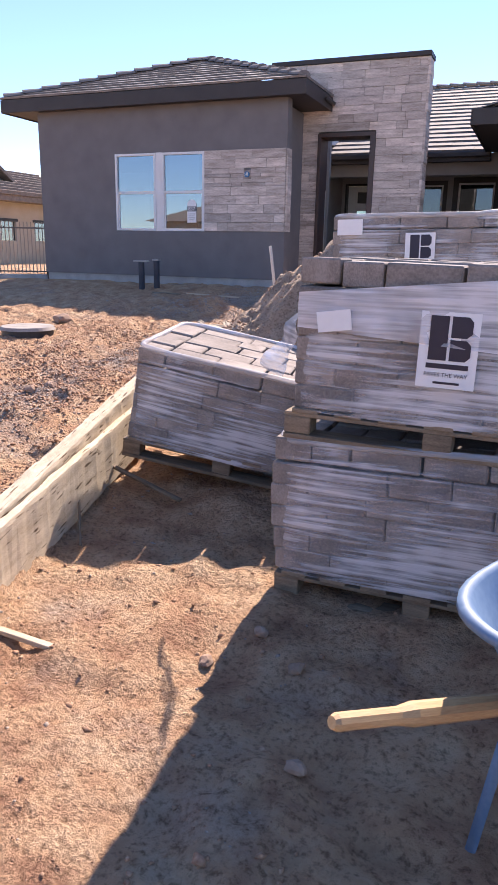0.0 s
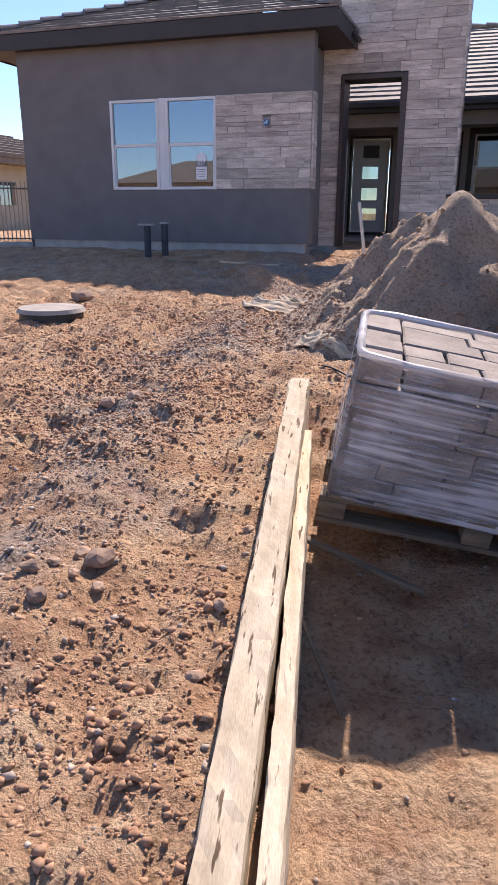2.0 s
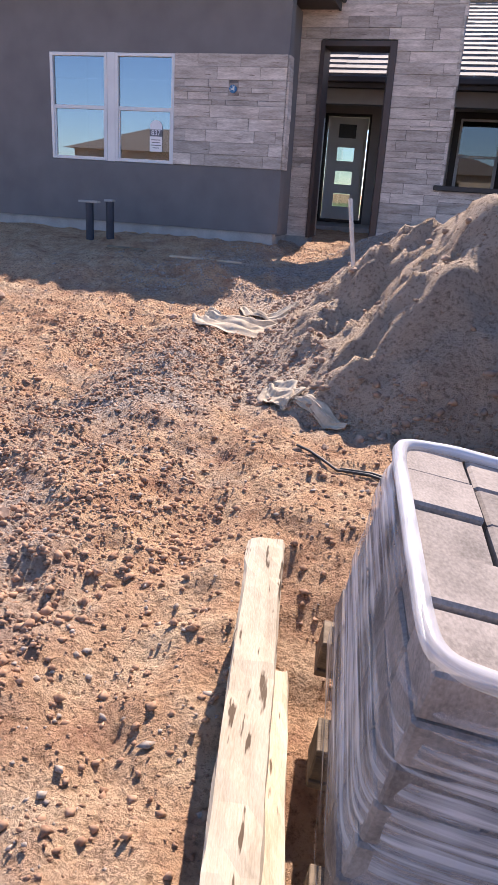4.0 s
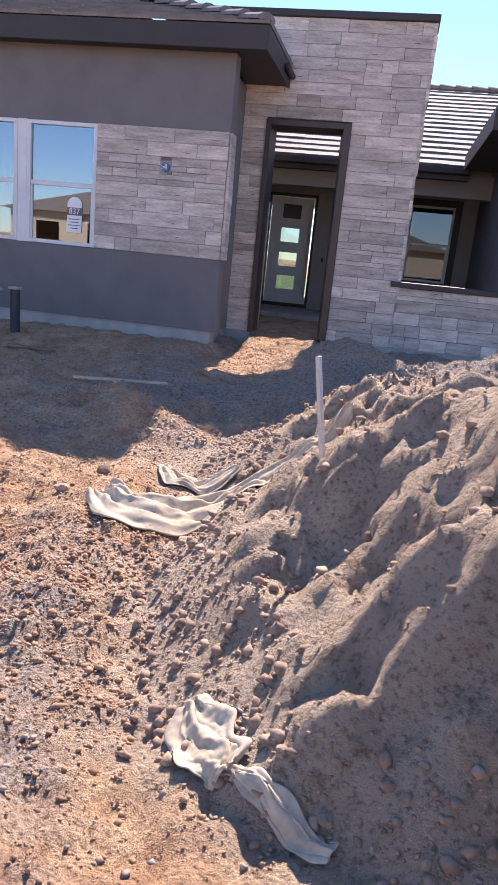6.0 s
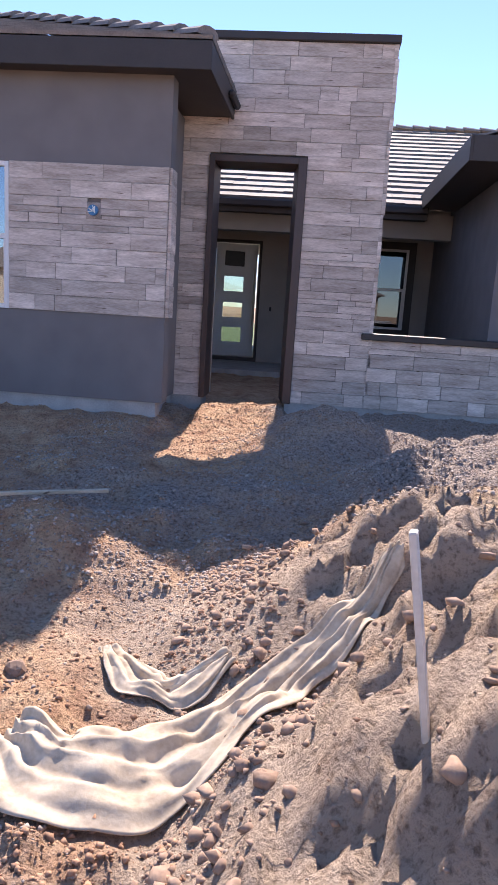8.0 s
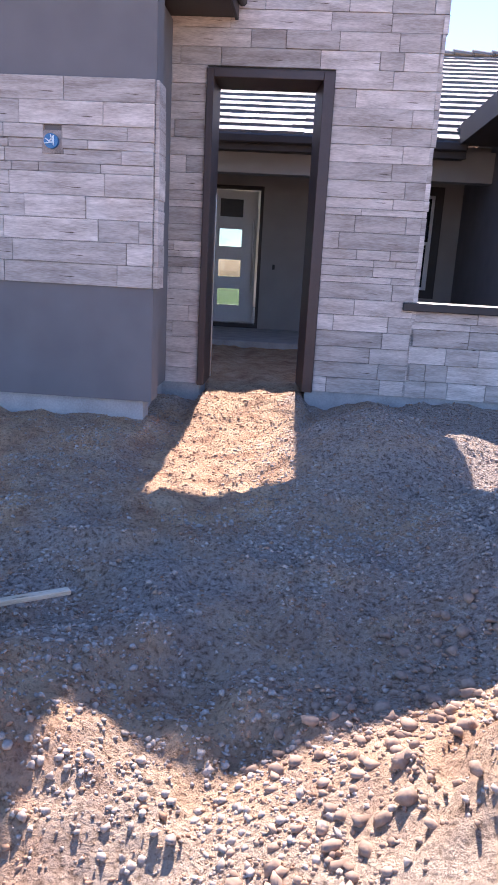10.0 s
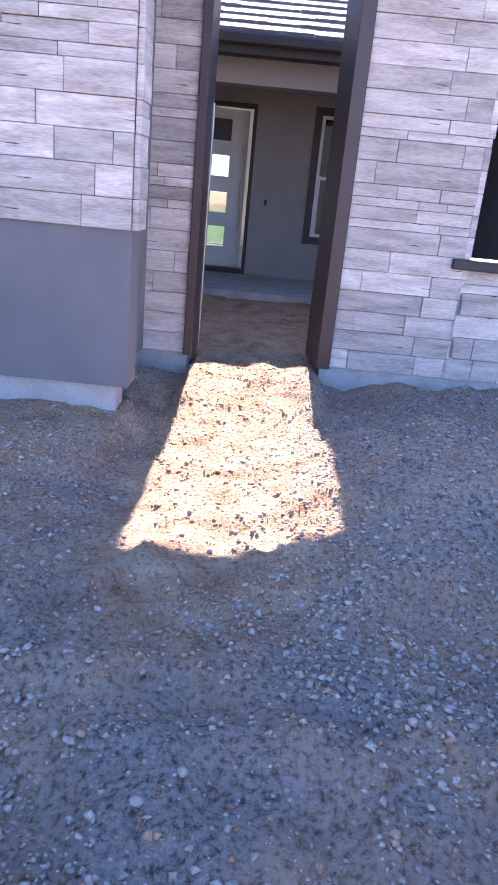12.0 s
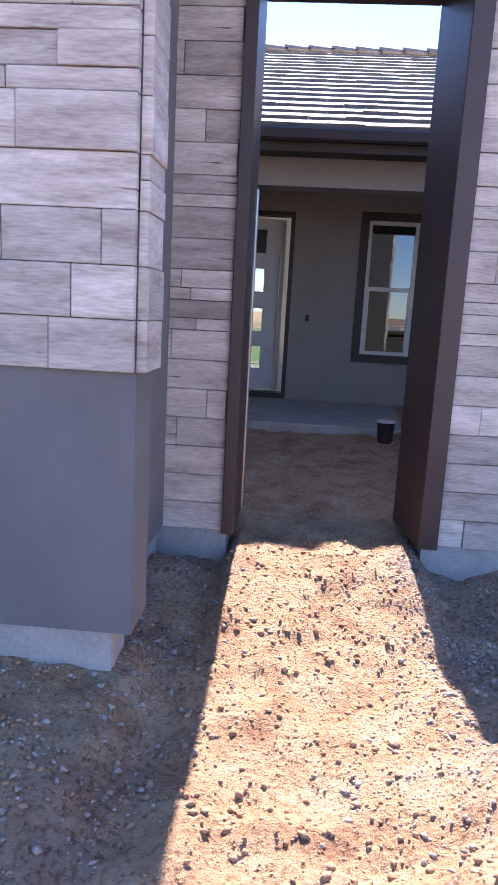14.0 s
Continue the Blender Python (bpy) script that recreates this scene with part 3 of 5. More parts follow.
roof_court = tiled_slope("roof_court", "grey concrete tile slope above the courtyard wall", (-0.78, TD, 3.58), (-0.78, 8, 3.58), AP, (AP.x, 8, AP.z), 7)
bm = bmesh.new()
add_box(bm, -0.95, -0.76, TD + 0.04, BY, 3.05, 3.57, 0.004)
tagged(mesh_ob("trim_court_fascia", bm, VINYL), "pale flashing along the courtyard eave", "trim", kind="structure")
roof_left = tiled_slope("roof_left", "grey concrete tile hip slope on the far side", (EX0, 8, EZ), (EX0, EY, EZ), (AP.x, 8, AP.z), AP, 11)
ridge_line((EX1 - 0.05, EY + 0.05, EZ), AP, roof_front)
ridge_line((EX0 + 0.05, EY + 0.05, EZ), AP, roof_front)
ridge_line((AP.x, AP.y + 0.4, AP.z), (AP.x, 8, AP.z), roof_front)
bm = bmesh.new()
add_box(bm, EX0, EX1, EY, EY + 0.03, 3.11, 3.35, 0.004)
add_box(bm, EX1 - 0.03, EX1, EY + 0.03, -0.0, 3.11, 3.35, 0.004)
add_box(bm, EX0, EX0 + 0.03, EY + 0.03, 8, 3.11, 3.35, 0.004)
add_box(bm, EX0 + 0.03, EX1 - 0.03, EY + 0.03, 0.0, 3.13, 3.16)
add_box(bm, EX0 + 0.03, SX0 + 0.1, 0.0, 8, 3.13, 3.16)
add_box(bm, EX1, EX1 + 0.07, -0.55, -0.03, 3.2, 3.27, 0.02)
tagged(mesh_ob("trim_eaves", bm, TRIM), "dark brown fascia and soffit of the hip roof", "trim", kind="structure")

# roof over the porch and the hall, with the wing running forward
PY, PZ = 3.28, 2.77
roof_main = tiled_slope("roof_main", "grey concrete tile roof over the porch", (-1.3, PY, PZ), (9.5, PY, PZ), (-1.3, 8.3, 5.08), (9.5, 8.3, 5.08), 17)
ridge_line((-1.3, 8.3, 5.08), (9.5, 8.3, 5.08), roof_main)
bm = bmesh.new()
add_box(bm, -1.0, 2.9, PY - 0.005, PY + 0.03, 2.56, PZ, 0.004)
add_box(bm, -1.0, 2.9, PY - 0.09, PY - 0.005, 2.64, PZ - 0.01, 0.02)
add_box(bm, -1.0, 2.9, PY + 0.03, 3.62, 2.58, 2.61)
tagged(mesh_ob("trim_porch_eaves", bm, TRIM), "dark fascia with a gutter over the porch", "trim", kind="structure")
WE = 2.82
roof_wing = tiled_slope("roof_wing", "grey concrete tile roof of the side wing", (WE, -0.3, 2.95), (WE, 8.3, 2.95), (6.0, 1.6, 4.2), (6.0, 8.3, 4.2), 11)
bm = bmesh.new()
add_box(bm, WE - 0.03, WE, -0.33, PY, 2.72, 2.98, 0.004)
add_box(bm, WE, 9.5, -0.33, -0.3, 2.72, 2.98, 0.004)
add_box(bm, WE, 9.5, -0.3, PY + 0.1, 2.74, 2.77)
tagged(mesh_ob("trim_wing_eaves", bm, TRIM), "dark fascia and soffit of the wing", "trim", kind="structure")


# ---- windows and doors ----
def sash_window(name, x0, x1, z0, z1, y, depth, parent, bars=(0.5,), fw=0.045, glass=None):
    w = empty(name)
    w.parent = parent
    bm = bmesh.new()
    add_box(bm, x0, x0 + fw, y, y + depth, z0, z1, 0.004)
    add_box(bm, x1 - fw, x1, y, y + depth, z0, z1, 0.004)
    add_box(bm, x0 + fw, x1 - fw, y, y + depth, z0, z0 + fw, 0.004)
    add_box(bm, x0 + fw, x1 - fw, y, y + depth, z1 - fw, z1, 0.004)
    for b in bars:
        zz = z0 + (z1 - z0) * b
        add_box(bm, x0 + fw, x1 - fw, y + 0.01, y + depth - 0.01, zz - 0.025, zz + 0.025, 0.004)
    # inner sash stiles of the lower half
    zz = z0 + (z1 - z0) * bars[0]
    for xx in (x0 + fw, x1 - fw - 0.022):
        add_box(bm, xx, xx + 0.022, y + 0.02, y + depth - 0.01, z0 + fw, zz - 0.025, 0.003)
    mesh_ob("frame", bm, VINYL, w)
    bm = bmesh.new()
    add_box(bm, x0 + fw * 0.6, x1 - fw * 0.6, y + depth * 0.55, y + depth * 0.55 + 0.006, z0 + fw * 0.6, z1 - fw * 0.6)
    g = mesh_ob("pane", bm, glass or GLASS, w)
    g.visible_shadow = False
    return w


window_1 = tagged(empty("window_1"), "twin white vinyl sash window in the front wall", "window", kind="structure")
sash_window("sash", WIN[0] + 0.005, -2.745, WIN[2] + 0.005, WIN[3] - 0.005, SY - 0.012, 0.07, window_1)
sash_window("sash", -2.62, WIN[1] - 0.005, WIN[2] + 0.005, WIN[3] - 0.005, SY - 0.012, 0.07, window_1)
bm = bmesh.new()
add_box(bm, -2.742, -2.623, SY - 0.006, SY + 0.15, WIN[2], WIN[3], 0.003)
mesh_ob("mullion", bm, VINYL, window_1)
bm = bmesh.new()
add_box(bm, -3.58, -2.8, SY + 0.045, SY + 0.052, 1.985, 1.995)
add_box(bm, -2.57, -1.78, SY + 0.045, SY + 0.052, 1.985, 1.995)
mesh_ob("shade_rail", bm, VINYL, window_1)

# paper lot notice in the window
notice = tagged(empty("lot_notice", pose(-2.0, SY + 0.018, 1.27)), "white paper lot notice with a house number in the window", "notice")
bm = bmesh.new()
add_box(bm, -0.095, 0.095, -0.002, 0.0, -0.2, 0.1)
r = bmesh.ops.create_circle(bm, cap_ends=True, segments=20, radius=0.095, matrix=pose(0, -0.001, 0.12, 90, 0, 0))
mesh_ob("sheet", bm, PAPER, notice)
bm = bmesh.new()
add_box(bm, -0.095, 0.095, -0.004, -0.002, 0.0, 0.09)
mesh_ob("band", bm, INK, notice)
bm = bmesh.new()
for k, wd in enumerate((0.14, 0.12, 0.15, 0.1)):
    add_box(bm, -wd / 2, wd / 2, -0.004, -0.0025, -0.05 - k * 0.035, -0.04 - k * 0.035)
mesh_ob("text_bars", bm, INK, notice)


def text_mesh(name, body, size, material, parent, m):
    cu = bpy.data.curves.new(name, "FONT")
    cu.body, cu.size, cu.align_x, cu.align_y, cu.extrude = body, size, "CENTER", "CENTER", 0.0005
    tmp = bpy.data.objects.new(name, cu)
    me = bpy.data.meshes.new_from_object(tmp)
    bpy.data.objects.remove(tmp)
    me.materials.clear()
    me.materials.append(material)
    ob = new(name, me)
    ob.parent = parent
    ob.matrix_basis = m
    return ob


text_mesh("number", "837", 0.095, PAPER, notice, pose(0, -0.006, 0.045, 90, 0, 0))

# porch windows
window_2 = tagged(empty("window_2"), "dark trimmed porch window with white vinyl frame", "window", kind="structure")
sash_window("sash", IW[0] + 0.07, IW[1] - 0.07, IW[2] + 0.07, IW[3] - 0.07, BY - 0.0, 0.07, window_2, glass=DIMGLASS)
bm = bmesh.new()
wall_with_holes(bm, "x", IW[0] - 0.03, IW[1] + 0.03, IW[2] - 0.03, IW[3] + 0.03, BY - 0.03, BY + 0.1, [(IW[0] + 0.07, IW[1] - 0.07, IW[2] + 0.07, IW[3] - 0.07)])
mesh_ob("surround", bm, TRIM, window_2)
window_3 = tagged(empty("window_3"), "dark trimmed window beside the porch wing", "window", kind="structure")
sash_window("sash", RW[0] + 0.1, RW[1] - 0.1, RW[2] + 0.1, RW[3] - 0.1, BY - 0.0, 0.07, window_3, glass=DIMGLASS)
bm = bmesh.new()
wall_with_holes(bm, "x", RW[0] - 0.03, RW[1] + 0.03, RW[2] - 0.03, RW[3] + 0.03, BY - 0.03, BY + 0.1, [(RW[0] + 0.1, RW[1] - 0.1, RW[2] + 0.1, RW[3] - 0.1)])
mesh_ob("surround", bm, TRIM, window_3)

# front door, ajar
door_1 = tagged(empty("door_1"), "pale painted front door with four square lites, ajar", "door", kind="structure")
bm = bmesh.new()
add_box(bm, DX0, DX0 + 0.05, BY - 0.02, BY + 0.16, 0.03, DZ, 0.003)
add_box(bm, DX1 - 0.05, DX1, BY - 0.02, BY + 0.16, 0.03, DZ, 0.003)
add_box(bm, DX0 + 0.05, DX1 - 0.05, BY - 0.02, BY + 0.16, DZ - 0.05, DZ, 0.003)
add_box(bm, DX0 + 0.05, DX1 - 0.05, BY - 0.02, BY + 0.16, 0.03, 0.1, 0.003)
mesh_ob("frame", bm, TRIM, door_1)
leaf = empty("leaf", pose(DX0 + 0.06, BY + 0.12, 0.11, 0, 0, 17))
leaf.parent = door_1
LW, LH = 0.88, 2.15
LITES = [(0.24, 0.63, z, z + 0.285) for z in (0.27, 0.75, 1.25, 1.73)]
bm = bmesh.new()
wall_with_holes(bm, "x", 0, LW, 0, LH, -0.045, 0.0, LITES)
mesh_ob("panel", bm, PAINT_DOOR, leaf)
bm = bmesh.new()
for a, b, c, d in LITES[:3]:
    add_box(bm, a, b, -0.026, -0.02, c, d)
mesh_ob("lite", bm, CLEAR, leaf).visible_shadow = False
bm = bmesh.new()
add_box(bm, LITES[3][0], LITES[3][1], -0.026, -0.02, LITES[3][2], LITES[3][3])
mesh_ob("lite", bm, BLACK, leaf)
tube("pull_handle", STEEL, [(LW - 0.07, -0.1, 0.5), (LW - 0.07, -0.1, 1.7)], 0.014, leaf)
bm = bmesh.new()
for z in (0.6, 1.6):
    add_box(bm, LW - 0.078, LW - 0.062, -0.1, -0.045, z - 0.008, z + 0.008)
mesh_ob("handle_post", bm, STEEL, leaf)
bell = box("bell_box", BLACK, 0.37, 0.41, BY - 0.012, BY, 1.02, 1.1, 0.003)
tagged(bell, "small black doorbell box on the stucco", "doorbell")


# ---- loads of pavers on pallets ----
def paver_mesh(lx, ly, lz):
    bm = bmesh.new()
    add_box(bm, -lx / 2, lx / 2, -ly / 2, ly / 2, 0, lz, 0.006)
    me = bpy.data.meshes.new("paver")
    bm.to_mesh(me)
    bm.free()
    me.materials.append(PAVER)
    return me


PW, PD, PH = 0.225, 0.15, 0.088
PAVER_ALONG = paver_mesh(PW - 0.0015, PD - 0.0015, PH - 0.001)


def make_pallet(m, lx, ly):
    e = tagged(empty("pallet", m), "weathered grey wooden shipping pallet under the pavers", "pallet", "shipping pallets")
    bm = bmesh.new()
    for y in (0.05, ly / 2, ly - 0.05):
        add_box(bm, 0, lx, y - 0.045, y + 0.045, 0.085, 0.1, 0.002)
    mesh_ob("stringer_board", bm, PALLET_WOOD, e)
    bm = bmesh.new()
    for k in range(7):
        x = lx * (k + 0.5) / 7
        add_box(bm, x - 0.05, x + 0.05, 0, ly, 0.1, 0.116, 0.002)
    mesh_ob("deck_board", bm, PALLET_WOOD, e)
    bm = bmesh.new()
    for y in (0.05, ly / 2, ly - 0.05):
        for x in (0.05, lx / 2, lx - 0.05):
            bm = bmesh.new()
            add_box(bm, x - 0.05, x + 0.05, y - 0.045, y + 0.045, 0.018, 0.085, 0.004)
            mesh_ob("block", bm, PALLET_WOOD, e)
    bm = bmesh.new()
    for y in (0.05, ly / 2, ly - 0.05):
        add_box(bm, 0, lx, y - 0.05, y + 0.05, 0.0, 0.018, 0.002)
    mesh_ob("bottom_board", bm, PALLET_WOOD, e)
    return e


def make_stack(m, nx, ny, courses, label, wrap_to=1.0, seed=1, sag=0.0):
    """A wrapped block of pavers; only the outer ones and the top layer are laid."""
    e = tagged(empty("paver_stack", m), label, "paver stack", "pallets of pavers")
    rnd = random.Random(seed)
    lx, ly = nx * PW, ny * PD
    for c in range(courses):
        top = c == courses - 1
        odd = c % 2
        j = 0
        while j < ny:
            i = 0.0
            while i < lx - 0.01:
                edge = j == 0 or j == ny - 1 or i < 0.01 or i > lx - PW - 0.02
                wide = min((rnd.choice((PW, PD, 0.3, 0.26)) if top else PW) if not (odd and i < 0.01) else PD, lx - i)
                if lx - i - wide < 0.05:
                    wide = lx - i
                if edge or top:
                    me = PAVER_ALONG
                    ob = new("paver", me)
                    s = wide / PW
                    bow = sag * math.sin(math.pi * c / courses) * 0.02
                    ob.matrix_basis = Matrix.Translation((i + wide / 2 + rnd.uniform(-0.002, 0.002) + bow, (j + 0.5) * PD + rnd.uniform(-0.002, 0.002), c * PH)) @ pose(0, 0, rnd.uniform(0, 0.002 if not top else 0.012), rnd.uniform(-0.6, 0.6) if top else 0, rnd.uniform(-0.6, 0.6) if top else 0, rnd.uniform(-1.6, 1.6) if top else rnd.uniform(-0.3, 0.3)) @ Matrix.Diagonal((s - (0.03 if top else 0), 0.97 if top else 1, 1, 1))
                    ob.parent = e
                i += wide
            j += 1
    # film pulled round the block, with a rumpled rolled lip at its upper edge
    h = courses * PH * wrap_to
    bm = bmesh.new()
    n, k = 96, 16
    rings = []
    for r in range(k + 1):
        z = -0.01 + (h + 0.012) * r / k
        ring = []
        for q in range(n):
            a = 2 * math.pi * q / n
            ex = 1.0 / 14
            cx, sy = math.cos(a), math.sin(a)
            px = lx / 2 + (lx / 2 + 0.012) * math.copysign(abs(cx) ** (2 * ex), cx)
            py = ly / 2 + (ly / 2 + 0.012) * math.copysign(abs(sy) ** (2 * ex), sy)
            nz = noise.noise(Vector((px * 5, py * 5, z * 18 + seed))) * 0.009
            lip = 0.014 if r == k else (0.008 if r == k - 1 else 0)
            ring.append(bm.verts.new((px + (px - lx / 2) / lx * 2 * (nz - lip), py + (py - ly / 2) / ly * 2 * (nz - lip), z)))
        rings.append(ring)
    for r in range(k):
        for q in range(n):
            bm.faces.new((rings[r][q], rings[r][(q + 1) % n], rings[r + 1][(q + 1) % n], rings[r + 1][q]))
    mesh_ob("stretch_film", bm, WRAP, e, True)["label"] = "clear streaky stretch film"
    # rolled film edge
    pts = []
    for q in range(n + 1):
        a = 2 * math.pi * q / n
        cx, sy = math.cos(a), math.sin(a)
        px = lx / 2 + (lx / 2 - 0.004) * math.copysign(abs(cx) ** (1 / 7), cx)
        py = ly / 2 + (ly / 2 - 0.004) * math.copysign(abs(sy) ** (1 / 7), sy)
        pts.append((px, py, h + 0.004 + 0.012 * noise.noise(Vector((px * 6, py * 6, seed)))))
    tube("film_edge", FILM, pts, 0.016, e)["label"] = "rolled edge of the film"
    return e


LX, LY = 5 * PW, 7 * PD
# two loads stacked, close to where the walk begins
PA = pose(3.365, -11.295, -0.735, 0, 0, -1)
make_pallet(PA, LX, LY)
make_stack(PA @ pose(0.0, 0.01, 0.118, 0, -1.2, 0), 5, 7, 6, "wrapped block of grey concrete pavers on a pallet", 1.0, 1, -1.0)
PA2 = pose(3.385, -11.295, -0.073, 0, 1.0, -1)
make_pallet(PA2, LX, LY)
make_stack(PA2 @ pose(0.03, 0.01, 0.118), 5, 7, 6, "grey pavers on a pallet with torn film and a sign", 0.74, 2)
# leaning load
PB = pose(2.2, -10.56, -0.495, 4.0, 8.0, 9)
make_pallet(PB, LX, 5 * PD)
make_stack(PB @ pose(0.02, 0.01, 0.118, 0, 2.0, 0) @ Matrix.Diagonal((1, 1, 0.94, 1)), 5, 5, 6, "leaning wrapped block of grey pavers on a pallet", 1.0, 3, 0.5)
# loads further back
PC = pose(2.98, -8.94, -0.475, 0, 0, -1)
make_pallet(PC, LX, LY)
make_stack(PC @ pose(0, 0.01, 0.118), 5, 7, 6, "wrapped block of grey pavers standing on the soil", 1.0, 4)
PC2 = pose(2.89, -8.94, 0.175, 0, -1.5, -1)
make_pallet(PC2, LX, LY)
make_stack(PC2 @ pose(0, 0.01, 0.118), 5, 7, 6, "wrapped block of grey pavers with a paper label", 1.0, 5)


def load_sign(m, w, h):
    e = tagged(empty("load_sign", m), "white maker's sign with a dark navy block emblem", "sign", "signs on the paver loads")
    bm = bmesh.new()
    add_box(bm, 0, w, -0.004, 0, 0, h)
    mesh_ob("sheet", bm, PAPER, e)
    bm = bmesh.new()
    add_box(bm, w * 0.17, w * 0.48, -0.007, -0.004, h * 0.37, h * 0.95)
    for z0, z1 in ((0.37, 0.645), (0.675, 0.95)):
        vs = [(0.53, z0), (0.8, z0), (0.88, z0 + 0.06), (0.88, z1 - 0.06), (0.8, z1), (0.53, z1)]
        lo = [bm.verts.new((w * a, -0.007, h * b)) for a, b in vs]
        hi = [bm.verts.new((w * a, -0.004, h * b)) for a, b in vs]
        bm.faces.new(lo)
        for k in range(6):
            bm.faces.new((lo[k], lo[(k + 1) % 6], hi[(k + 1) % 6], hi[k]))
    mesh_ob("emblem", bm, NAVY, e)
    bm = bmesh.new()
    add_box(bm, w * 0.15, w * 0.87, -0.006, -0.004, h * 0.26, h * 0.325)
    add_box(bm, w * 0.3, w * 0.75, -0.006, -0.004, h * 0.055, h * 0.085)
    mesh_ob("text_bars", bm, NAVY, e)
    text_mesh("slogan", "PAVES THE WAY", w * 0.1, NAVY, e, pose(w * 0.5, -0.006, h * 0.175, 90, 0, 0))
    return e


load_sign(pose(3.862, -11.327, 0.172, 0, 1.0, -1), 0.19, 0.25)
load_sign(pose(3.38, -8.97, 0.475, 0, -1.5, -1), 0.19, 0.25)
label_c = box("paper_label", PAPER, 0, 0.17, -0.004, 0, 0, 0.1, 0)
label_c.matrix_world = pose(2.92, -8.965, 0.705, 0, -1.5, -1)
tagged(label_c, "white paper delivery label on the wrapped pavers", "label")
label_a = box("paper_slip", PAPER, 0, 0.12, -0.003, 0, 0, 0.07, 0)
label_a.matrix_world = pose(3.52, -11.343, 0.33, 0, -8, -1)
tagged(label_a, "folded white paper tucked under the film", "label")


def film_rag(name, label, pts, width, seed, material=FILM, folds=3.0, depth=0.03):
    """A sheet gathered into soft lengthwise folds along a line, lying on the ground. Points: (x, y, width factor)."""
    bm = bmesh.new()
    n, k = 110, 44
    last = len(pts) - 1
    grid = []
    for i in range(n + 1):
        f = i / n * last
        j = min(int(f), last - 1)
        g = f - j
        p0, p1, p2, p3 = (pts[min(max(j + o, 0), last)] for o in (-1, 0, 1, 2))
        c = [0.5 * (2 * b + (c2 - a) * g + (2 * a - 5 * b + 4 * c2 - d) * g * g + (3 * b - a - 3 * c2 + d) * g ** 3) for a, b, c2, d in zip(p0, p1, p2, p3)]
        t = [(c2 - a) + (2 * a - 5 * b + 4 * c2 - d) * 2 * g + (3 * b - a - 3 * c2 + d) * 3 * g * g for a, b, c2, d in zip(p0, p1, p2, p3)]
        side = Vector((t[1], -t[0], 0)).normalized()
        along = i / n * last * 0.22
        wv = width * c[2]
        row = []
        for q in range(k + 1):
            v = q / k - 0.5
            edge = 1 + 0.28 * noise.noise(Vector((along * 7, (1 if v > 0 else -1) * 3.0, seed)))
            p = Vector((c[0], c[1], 0)) + side * (v * wv * edge + 0.02 * noise.noise(Vector((along * 9, v * 6, seed + 2))))
            phase = folds * v * 2 * math.pi + 2.2 * noise.noise(Vector((along * 1.9, v * 1.5, seed))) * math.pi
            up = depth * (0.55 + 0.45 * math.sin(phase)) + depth * 0.75 * max(noise.noise(Vector((along * 2.0, v * 3, seed + 7))), -0.2)
            up += depth * 0.3 * math.sin(phase * 2.3 + 5 * noise.noise(Vector((along * 2.8, v * 5, seed + 4)))) + depth * 0.4 * noise.noise(Vector((along * 26, v * 20, seed + 5)))
            up *= 1 - 0.85 * (abs(v) * 2) ** 5
            p.z = land_at(p.x, p.y) + 0.014 + max(up, 0.0)
            row.append(bm.verts.new(p))
        grid.append(row)
    # even out the lie of the sheet over small bumps
    for _ in range(2):
        new_z = [[sum(grid[min(max(i + a, 0), n)][min(max(q + b, 0), k)].co.z for a in (-1, 0, 1) for b in (-1, 0, 1)) / 9 for q in range(k + 1)] for i in range(n + 1)]
        for i in range(n + 1):
            for q in range(k + 1):
                grid[i][q].co.z = max(new_z[i][q], grid[i][q].co.z - 0.004)
    for i in range(n):
        for q in range(k):
            bm.faces.new((grid[i][q], grid[i + 1][q], grid[i + 1][q + 1], grid[i][q + 1]))
    ob = mesh_ob(name, bm, material, None, True)
    so = ob.modifiers.new("thick", "SOLIDIFY")
    so.thickness = 0.004
    return tagged(ob, label, "sheeting")


film_rag("plastic_sheeting", "crumpled dusty white plastic sheeting on the soil", [(0.53, -6.33, 0.6), (0.7, -6.46, 1.2), (0.94, -6.42, 1.4), (1.16, -6.24, 1.05), (1.36, -6.05, 0.8), (1.56, -5.88, 0.6), (1.74, -5.74, 0.3)], 0.3, 3, CLOTH, 4.2, 0.032)
film_rag("plastic_sheeting", "small fold of dusty white sheeting on the gravel", [(0.66, -5.72, 0.5), (0.82, -5.92, 1.0), (1.0, -5.98, 1.0), (1.16, -5.86, 0.5)], 0.17, 8, CLOTH, 3.0, 0.025)
film_rag("rag", "torn white rag half buried in the soil", [(1.46, -7.86, 0.6), (1.52, -7.98, 1.2), (1.6, -8.08, 1.0), (1.63, -8.13, 0.35)], 0.15, 5, CLOTH, 2.6, 0.024)
film_rag("rag", "twisted strip of white cloth on the soil", [(1.62, -8.11, 0.5), (1.75, -8.18, 1.0), (1.93, -8.26, 1.1)], 0.055, 6, CLOTH, 1.2, 0.016)

# film hanging off the torn load
bm = bmesh.new()
vs = []
for i in range(13):
    for j in range(5):
        f = i / 12
        vs.append(bm.verts.new((3.39 - 0.09 * f - 0.035 * j * (0.4 + f) + 0.012 * math.sin(i * 1.3 + j), -11.065 + 0.06 * j + 0.03 * math.sin(i), 0.445 - 0.33 * f + 0.02 * noise.noise(Vector((i, j, 4))))))
for i in range(12):
    for j in range(4):
        bm.faces.new((vs[i * 5 + j], vs[i * 5 + 5 + j], vs[i * 5 + 6 + j], vs[i * 5 + 1 + j]))
